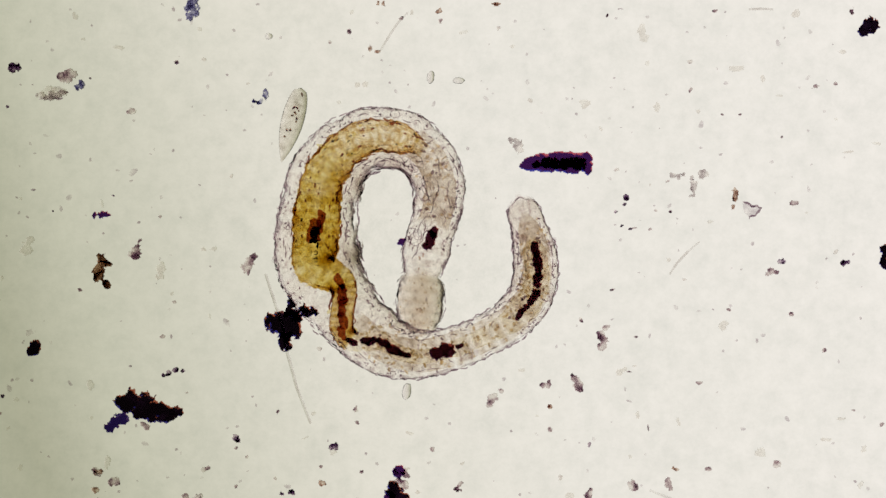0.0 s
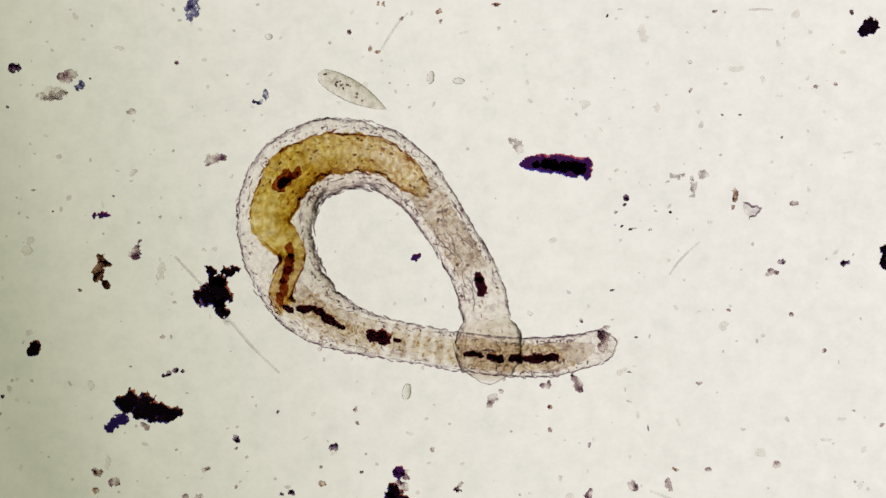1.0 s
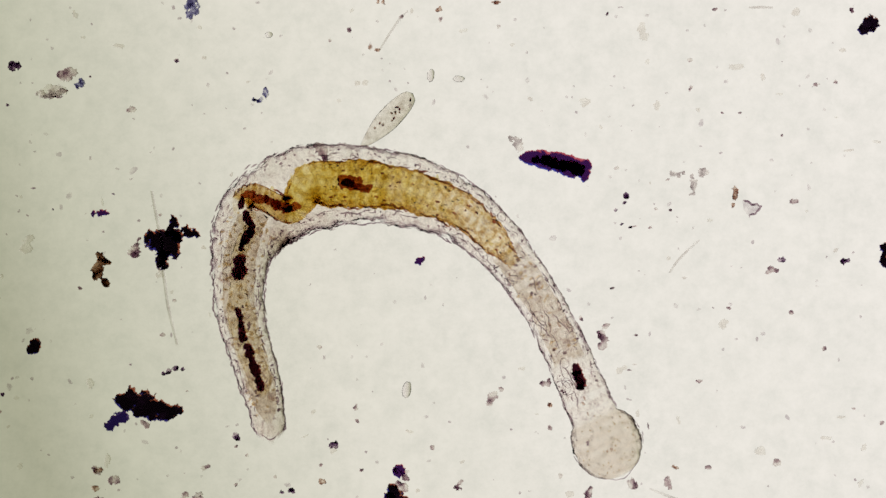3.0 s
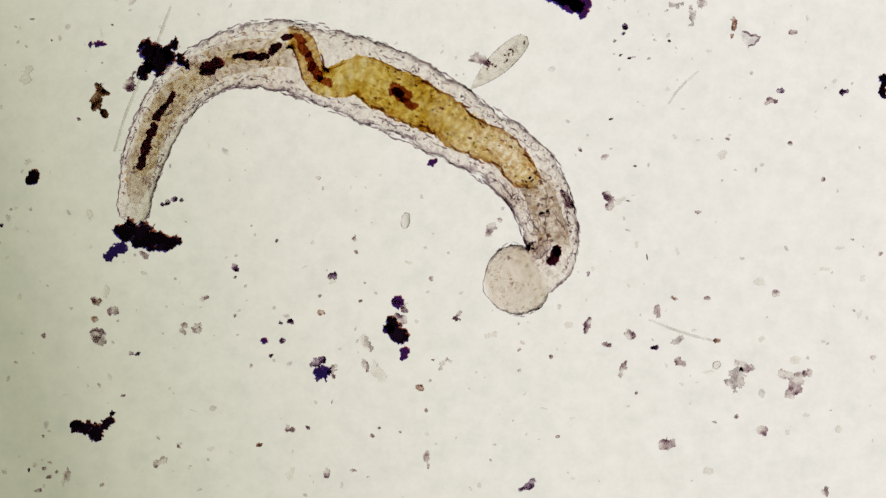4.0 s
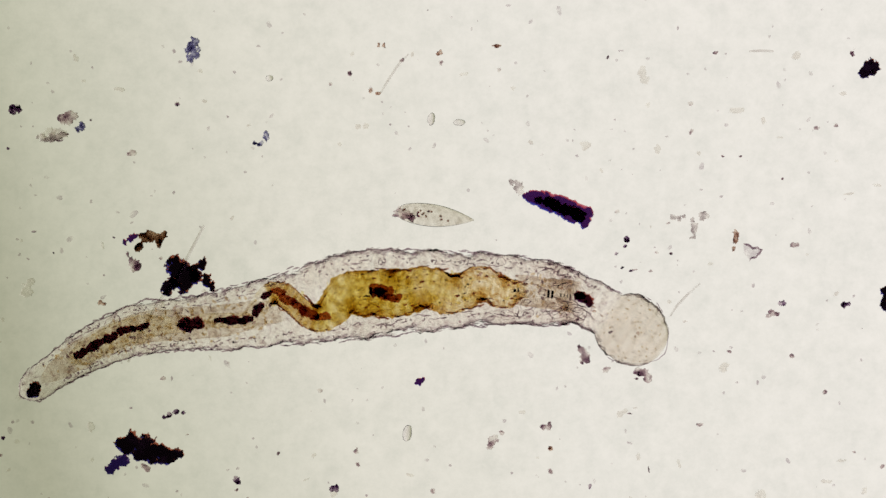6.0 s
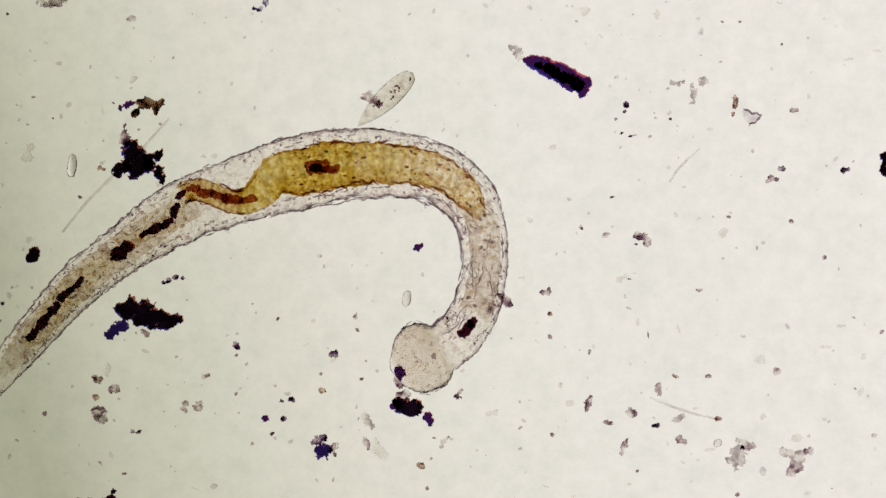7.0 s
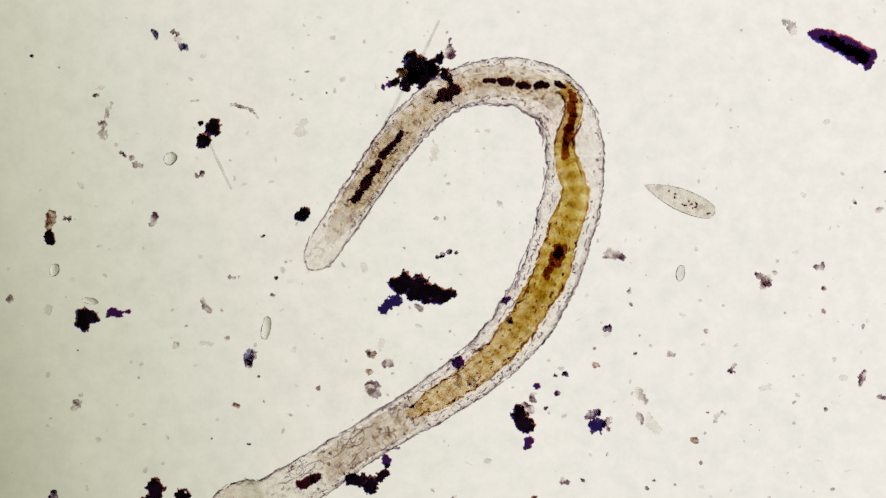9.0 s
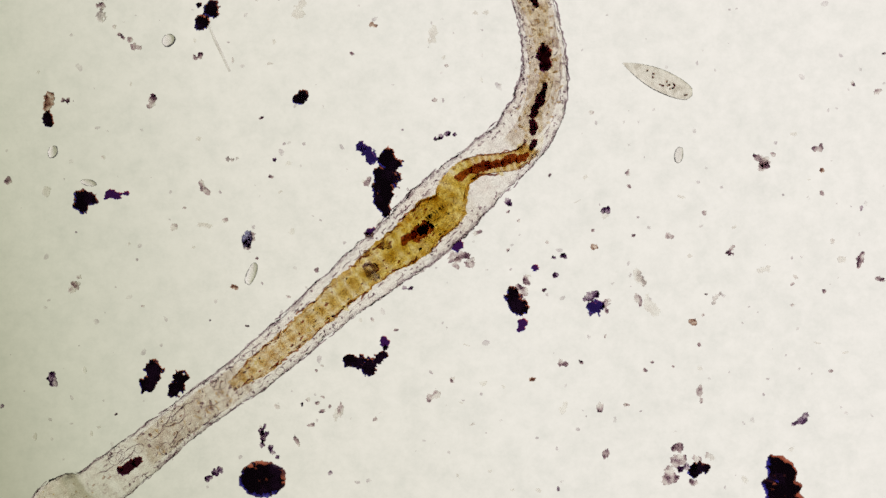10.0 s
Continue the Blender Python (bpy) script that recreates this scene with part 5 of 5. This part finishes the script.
def motions():
    walk(LAMP, [(t, Matrix.Translation((m.translation.x * 1.25, m.translation.y, LAMP_DEPTH))) for t, m in STAGE])
    worm_shape(0, (918, 355), (942, 432), (907, 563), (780, 622), (635, 575), (575, 497), (560, 405), (588, 286), (728, 252), (779, 327), (758, 428), (742, 598))
    worm_shape(0.2, (970, 420), (958, 510), (868, 618), (748, 635), (632, 572), (580, 500), (552, 408), (576, 286), (718, 248), (763, 339), (750, 455), (785, 605))
    worm_shape(0.5, (975, 550), (940, 640), (805, 655), (742, 635), (612, 585), (559, 511), (513, 395), (556, 263), (708, 312), (734, 407), (795, 501), (878, 619))
    worm_shape(0.7, (1000, 520), (972, 612), (855, 655), (738, 630), (565, 560), (507, 475), (492, 345), (582, 268), (712, 338), (750, 429), (805, 522), (865, 632))
    worm_shape(1.0, (1085, 603), (985, 628), (815, 620), (668, 594), (527, 519), (490, 432), (507, 318), (609, 268), (738, 325), (796, 410), (850, 510), (865, 672))
    worm_shape(1.5, (1035, 649), (915, 616), (755, 606), (693, 601), (550, 584), (504, 499), (496, 368), (617, 278), (788, 371), (831, 456), (841, 559), (850, 714))
    worm_shape(2.0, (1010, 639), (875, 617), (690, 604), (565, 594), (448, 484), (465, 407), (540, 321), (655, 275), (798, 304), (866, 417), (868, 564), (882, 727))
    worm_shape(2.2, (968, 631), (830, 617), (640, 614), (565, 591), (478, 499), (488, 411), (538, 327), (645, 244), (802, 301), (862, 420), (860, 569), (885, 737))
    worm_shape(2.5, (850, 721), (775, 673), (615, 621), (545, 581), (465, 466), (490, 386), (565, 313), (687, 262), (835, 326), (898, 446), (915, 596), (945, 761))
    worm_shape(2.75, (655, 772), (625, 682), (555, 577), (505, 507), (460, 417), (505, 360), (592, 317), (723, 295), (862, 380), (930, 491), (970, 627), (1010, 792))
    worm_shape(3.0, (480, 776), (465, 692), (425, 549), (425, 474), (460, 379), (522, 344), (625, 329), (756, 348), (890, 444), (964, 550), (1025, 679), (1100, 842))
    worm_shape(3.3, (335, 737), (320, 652), (322, 487), (370, 424), (468, 352), (553, 355), (668, 382), (793, 447), (922, 564), (998, 664), (1075, 779), (1195, 932))
    worm_shape(3.5, (298, 693), (291, 599), (313, 476), (353, 419), (455, 335), (554, 343), (683, 393), (812, 476), (941, 616), (1027, 715), (1129, 816), (1256, 953))
    worm_shape(4.0, (237, 697), (252, 602), (314, 470), (380, 419), (517, 402), (602, 432), (714, 472), (819, 530), (940, 617), (968, 681), (980, 757), (864, 814))
    worm_shape(4.2, (214, 694), (230, 599), (297, 464), (360, 409), (510, 392), (590, 421), (704, 464), (816, 526), (945, 614), (964, 694), (950, 784), (805, 854))
    worm_shape(4.5, (150, 673), (205, 558), (292, 455), (359, 420), (502, 410), (587, 423), (690, 460), (784, 512), (887, 595), (913, 665), (932, 745), (1038, 779))
    worm_shape(4.7, (117, 679), (164, 562), (268, 462), (340, 430), (492, 414), (570, 434), (670, 459), (763, 506), (857, 594), (910, 645), (987, 664), (1114, 634))
    worm_shape(5.0, (122, 719), (154, 607), (222, 474), (295, 430), (447, 397), (549, 419), (664, 452), (773, 537), (932, 604), (1001, 590), (1077, 569), (1209, 442))
    worm_shape(5.5, (100, 678), (155, 573), (247, 465), (316, 438), (470, 418), (555, 428), (655, 456), (796, 514), (980, 518), (1071, 462), (1165, 393), (1275, 248))
    worm_shape(5.7, (54, 586), (147, 531), (274, 473), (357, 463), (509, 453), (599, 446), (694, 441), (806, 438), (944, 431), (1026, 415), (1114, 391), (1261, 366))
    worm_shape(6.8, (15, 840), (85, 737), (175, 637), (238, 587), (365, 515), (472, 485), (582, 457), (706, 446), (848, 500), (875, 620), (845, 755), (745, 893))
    worm_shape(7.0, (-32, 859), (52, 767), (150, 659), (220, 606), (345, 529), (455, 492), (568, 462), (698, 453), (838, 524), (858, 634), (822, 748), (698, 813))
    worm_shape(7.5, (-54, 889), (34, 784), (138, 677), (209, 624), (353, 521), (466, 491), (579, 472), (729, 501), (766, 679), (668, 770), (539, 842), (376, 911))
    worm_shape(8.0, (-12, 864), (48, 764), (160, 631), (216, 549), (413, 442), (550, 444), (702, 546), (707, 677), (583, 787), (480, 832), (363, 871), (178, 911))
    worm_shape(8.2, (-7, 789), (68, 697), (178, 589), (251, 517), (421, 432), (543, 442), (660, 549), (649, 684), (510, 784), (405, 831), (288, 877), (115, 937))
    worm_shape(8.5, (11, 784), (86, 686), (181, 576), (251, 504), (419, 424), (536, 452), (621, 570), (586, 712), (428, 817), (327, 876), (216, 944), (61, 1069))
    worm_shape(9.0, (64, 684), (142, 569), (231, 444), (313, 372), (502, 388), (533, 501), (498, 667), (422, 806), (268, 927), (165, 989), (54, 1062), (-114, 1154))
    worm_shape(9.3, (116, 596), (188, 496), (284, 395), (336, 368), (516, 421), (518, 540), (456, 696), (361, 828), (201, 950), (93, 1019), (-22, 1096), (-184, 1193))
    worm_shape(9.5, (104, 556), (166, 460), (271, 360), (354, 340), (511, 480), (491, 600), (401, 738), (283, 859), (116, 983), (12, 1053), (-104, 1126), (-269, 1218))
    worm_shape(9.7, (96, 336), (213, 339), (380, 366), (458, 413), (483, 616), (406, 689), (311, 786), (202, 890), (64, 1016), (-41, 1085), (-162, 1151), (-317, 1241))
    worm_shape(10.0, (309, 198), (389, 283), (466, 433), (483, 525), (433, 671), (334, 757), (260, 829), (124, 939), (-41, 1080), (-147, 1156), (-259, 1246), (-421, 1363))
    key_worm()
    drift(MICROBE_OB, (0, 516, 222, 75), (0.2, 508, 235, 71), (0.5, 510, 135, 108), (0.7, 581, 155, 149), (1.0, 624, 162, 152), (1.5, 667, 173, 77), (2.0, 664, 184, 26), (2.2, 649, 174, 27), (3.3, 694, 246, 76), (3.5, 710, 274, 107), (4.0, 885, 414, 43), (4.2, 881, 412, 42), (4.5, 866, 404, 52), (4.7, 836, 405, 73), (5.0, 818, 420, 98), (5.5, 812, 438, 136), (5.7, 802, 308, 191), (6.8, 685, 321, 56), (7.0, 682, 341, 44), (7.5, 642, 339, 108), (8.0, 743, 420, 87), (8.2, 814, 494, 30), (8.5, 780, 516, 21), (9.0, 718, 562, -22), (9.3, 697, 562, -28), (9.5, 685, 562, -30), (9.7, 683, 558, -28), (10.0, 682, 559, -25))
    drift(SCRAP, (0, 440, 465, 62), (0.2, 447, 455, 60), (0.5, 421, 380, 75), (0.7, 410, 263, 35), (1, 381, 279, 15), (1.5, 420, 310, 30), (2, 425, 267, -75), (2.2, 425, 296, -45), (3.3, 640, 267, -60), (3.5, 683, 309, -50), (4, 854, 407, -20), (4.2, 852, 406, -20), (4.5, 850, 405, -30), (4.7, 832, 409, -10), (5, 824, 402, 20), (5.5, 785, 398, -30), (5.7, 754, 301, -10), (6.8, 668, 330, -40), (7, 660, 339, -30), (7.5, 613, 364, 20), (8, 706, 437, 30), (8.2, 793, 532, -30), (8.5, 746, 547, -20), (9, 604, 659, -10), (9.3, 548, 703, 0), (9.5, 481, 758, -20), (9.7, 426, 826, -50), (10, 331, 870, 10))
    drift(DOT, (0, 712, 428, 0), (0.2, 708, 428, 0), (0.5, 706, 452, 0), (0.7, 713, 467, 0), (1, 736, 455, 0), (2.2, 737, 454, 0), (3.3, 752, 482, 0), (3.5, 766, 511, 0), (4, 767, 590, 0), (4.2, 770, 586, 0), (4.5, 744, 587, 0), (4.7, 735, 604, 0), (5, 740, 605, 0), (5.5, 740, 603, 0), (5.7, 742, 601, 0), (6.8, 740, 602, 0), (7, 740, 602, 0), (7.5, 727, 607, 0), (8, 668, 659, 0), (8.2, 609, 650, 0), (8.5, 546, 679, 0), (9, 413, 742, 0), (9.3, 366, 758, 0), (9.5, 314, 763, 0), (9.7, 243, 791, 0), (10, 174, 828, 0))
    drift(CLUSTER, (0, 505, 575, 0), (0.2, 500, 578, 0), (0.5, 487, 575, -3), (0.7, 445, 560, 12), (1, 380, 520, 25), (1.5, 405, 569, 14), (2, 297, 419, 18), (2.2, 310, 477, 20), (3.3, 275, 422, -20), (3.5, 266, 421, -26), (4, 277, 405, -38), (4.2, 264, 394, -40), (4.5, 295, 368, -42), (4.7, 287, 369, -43), (5, 252, 360, -46), (5.5, 270, 355, -44), (5.7, 334, 376, -44), (6.8, 245, 450, -58), (7, 240, 449, -60), (7.5, 233, 467, -62), (8, 243, 424, -60), (8.2, 248, 412, -58), (8.5, 246, 409, -55), (9, 258, 334, -43), (9.3, 261, 313, -43), (9.5, 286, 283, -38), (9.7, 353, 286, -10), (10, 399, 278, 0))
    drift(CHIP_A, (0, 180, 381, 0), (4.5, 173, 381, 0), (5, 167, 380, -30), (5.5, 183, 366, 0), (5.7, 231, 349, 30), (6.8, 228, 350, 20), (7, 225, 351, 20), (7.5, 223, 351, 20), (8, 221, 351, 20), (8.2, 223, 347, 20), (8.5, 228, 351, 20), (9, 206, 359, 20), (9.3, 206, 350, 20), (9.5, 206, 333, 20), (9.7, 278, 291, 30), (10, 319, 288, 30))
    drift(CHIP_B, (0, 182, 482, 0), (4.2, 180, 482, 0), (4.5, 195, 437, -10), (4.7, 192, 412, -10), (5, 162, 427, -40), (5.5, 185, 408, -10), (5.7, 263, 351, -70), (6.8, 265, 355, -80), (7, 260, 354, -80), (7.5, 263, 354, -80), (8, 261, 354, -80), (8.2, 265, 337, -90), (8.5, 269, 342, -90), (9, 236, 344, -80), (9.3, 238, 343, -80), (9.5, 241, 313, -80), (9.7, 308, 286, -60), (10, 349, 278, -60))
    drift(CHIP_C, (0, 240, 444, 0), (3.5, 238, 444, 0), (4, 232, 449, 0), (4.2, 227, 444, 0), (4.5, 252, 360, 20), (4.7, 254, 346, 20), (5, 264, 397, 40), (5.5, 278, 393, 40), (5.7, 254, 388, 60), (6.8, 222, 415, 20), (7, 220, 406, 20), (7.5, 217, 414, 20), (8, 214, 389, 20), (8.2, 219, 379, 20), (8.5, 213, 379, 20), (9, 311, 299, 20), (9.3, 313, 296, 20), (9.5, 341, 273, 20), (9.7, 398, 306, 20), (10, 439, 308, 20))
    drift(BLOB, (0, 258, 722, 0), (9.5, 258, 722, 0), (9.6, 245, 724, -6), (9.7, 218, 716, -20), (10, 201, 736, -82))
    drift(ROD, (0, 985, 290, 2), (0.2, 985, 292, 17), (0.5, 985, 290, 6), (0.7, 985, 290, 2), (1, 985, 293, -4), (1.5, 985, 293, -11), (2, 985, 290, -19), (2.2, 985, 290, -19), (3.3, 983, 295, -10), (3.5, 983, 296, -12), (4, 987, 296, -22), (4.5, 987, 295, -24), (5, 987, 290, -24), (5.5, 987, 289, -16), (5.7, 986, 290, -17), (6.8, 987, 295, -25), (7, 986, 295, -25), (7.5, 986, 294, -26), (8, 985, 294, -26), (9, 1006, 292, -24), (10, 1009, 292, -24))
    drift(CLUMP, (0, 704, 862, 0), (6.8, 703, 875, 0), (7.0, 712, 872, 40), (7.2, 668, 846, 60), (7.5, 549, 890, 0), (8.0, 466, 926, -30), (8.2, 446, 928, -6), (8.5, 444, 935, -6), (10, 434, 937, -6))
    drift(CRUMB, (0, 1066, 603, 0), (3.5, 1067, 606, 0), (4, 1080, 657, 10), (4.5, 1082, 653, 10), (5, 1075, 652, 40), (5.5, 1138, 590, 50), (10, 1138, 584, 50))
    drift(SPECK, (0, 1020, 680, 0), (3.3, 1022, 680, 0), (3.5, 1029, 683, 0), (4, 1002, 657, 0), (4.2, 1002, 659, 0), (4.5, 982, 655, 20), (5, 1047, 637, 0), (5.5, 1100, 566, 0), (5.7, 1079, 526, 0), (6.8, 915, 695, 0), (7, 893, 697, 20), (7.5, 867, 706, 20), (10, 866, 706, 20))

    drift(GRAIN, (0, 60, 616, 20), (7.5, 58, 615, 20), (8.0, 45, 612, 10), (8.5, 46, 604, 10), (9.0, 51, 588, 0), (10, 51, 590, 0))
    drift(POINT, (0, 470, 905, 0), (6.8, 470, 905, 0), (8.2, 467, 893, 0), (10, 466, 892, 0))
    drift(DRAGGED, (0, 706, 836, 0), (6.8, 706, 838, 0), (7.0, 710, 823, 10), (7.2, 672, 783, 20), (7.3, 601, 794, 20), (7.4, 546, 820, 10), (7.5, 501, 843, 0), (7.6, 444, 855, 0), (7.8, 400, 866, 0), (8.1, 353, 865, -20), (8.2, 346, 846, -40), (8.4, 321, 850, 0), (9.0, 328, 853, 0), (10, 328, 853, 0))
    drift(TOWED, (0, 690, 878, 0), (6.8, 690, 886, 0), (7.0, 700, 880, 10), (7.2, 655, 850, 20), (7.4, 556, 898, 10), (7.5, 510, 923, 0), (7.6, 450, 937, 0), (7.7, 406, 944, 0), (7.8, 375, 944, 0), (8.0, 320, 945, -20), (8.2, 298, 935, -40), (8.4, 285, 939, -60), (8.6, 265, 972, -80), (9.0, 200, 1024, -100), (10, 200, 1024, -100))
    drift(MOTE_A, (0, 1120, 858, 0), (3.7, 1118, 858, 0), (4.0, 1116, 893, 20), (10, 1118, 893, 20))
    drift(MOTE_B, (0, 1182, 857, 10), (3.7, 1180, 858, 10), (4.0, 1164, 853, 0), (10, 1164, 853, 0))
    drift(CLEAR, (0, -70, 430, 80), (5.8, -70, 430, 80), (6.8, 141, 428, 85), (7.0, 128, 458, 85), (7.5, 107, 555, 62), (8.0, 46, 670, 60), (8.4, 22, 730, 80), (8.8, 10, 789, 85),
          (9.0, -13, 790, 80), (9.5, -22, 856, 75), (10, -36, 903, 68))


motions()
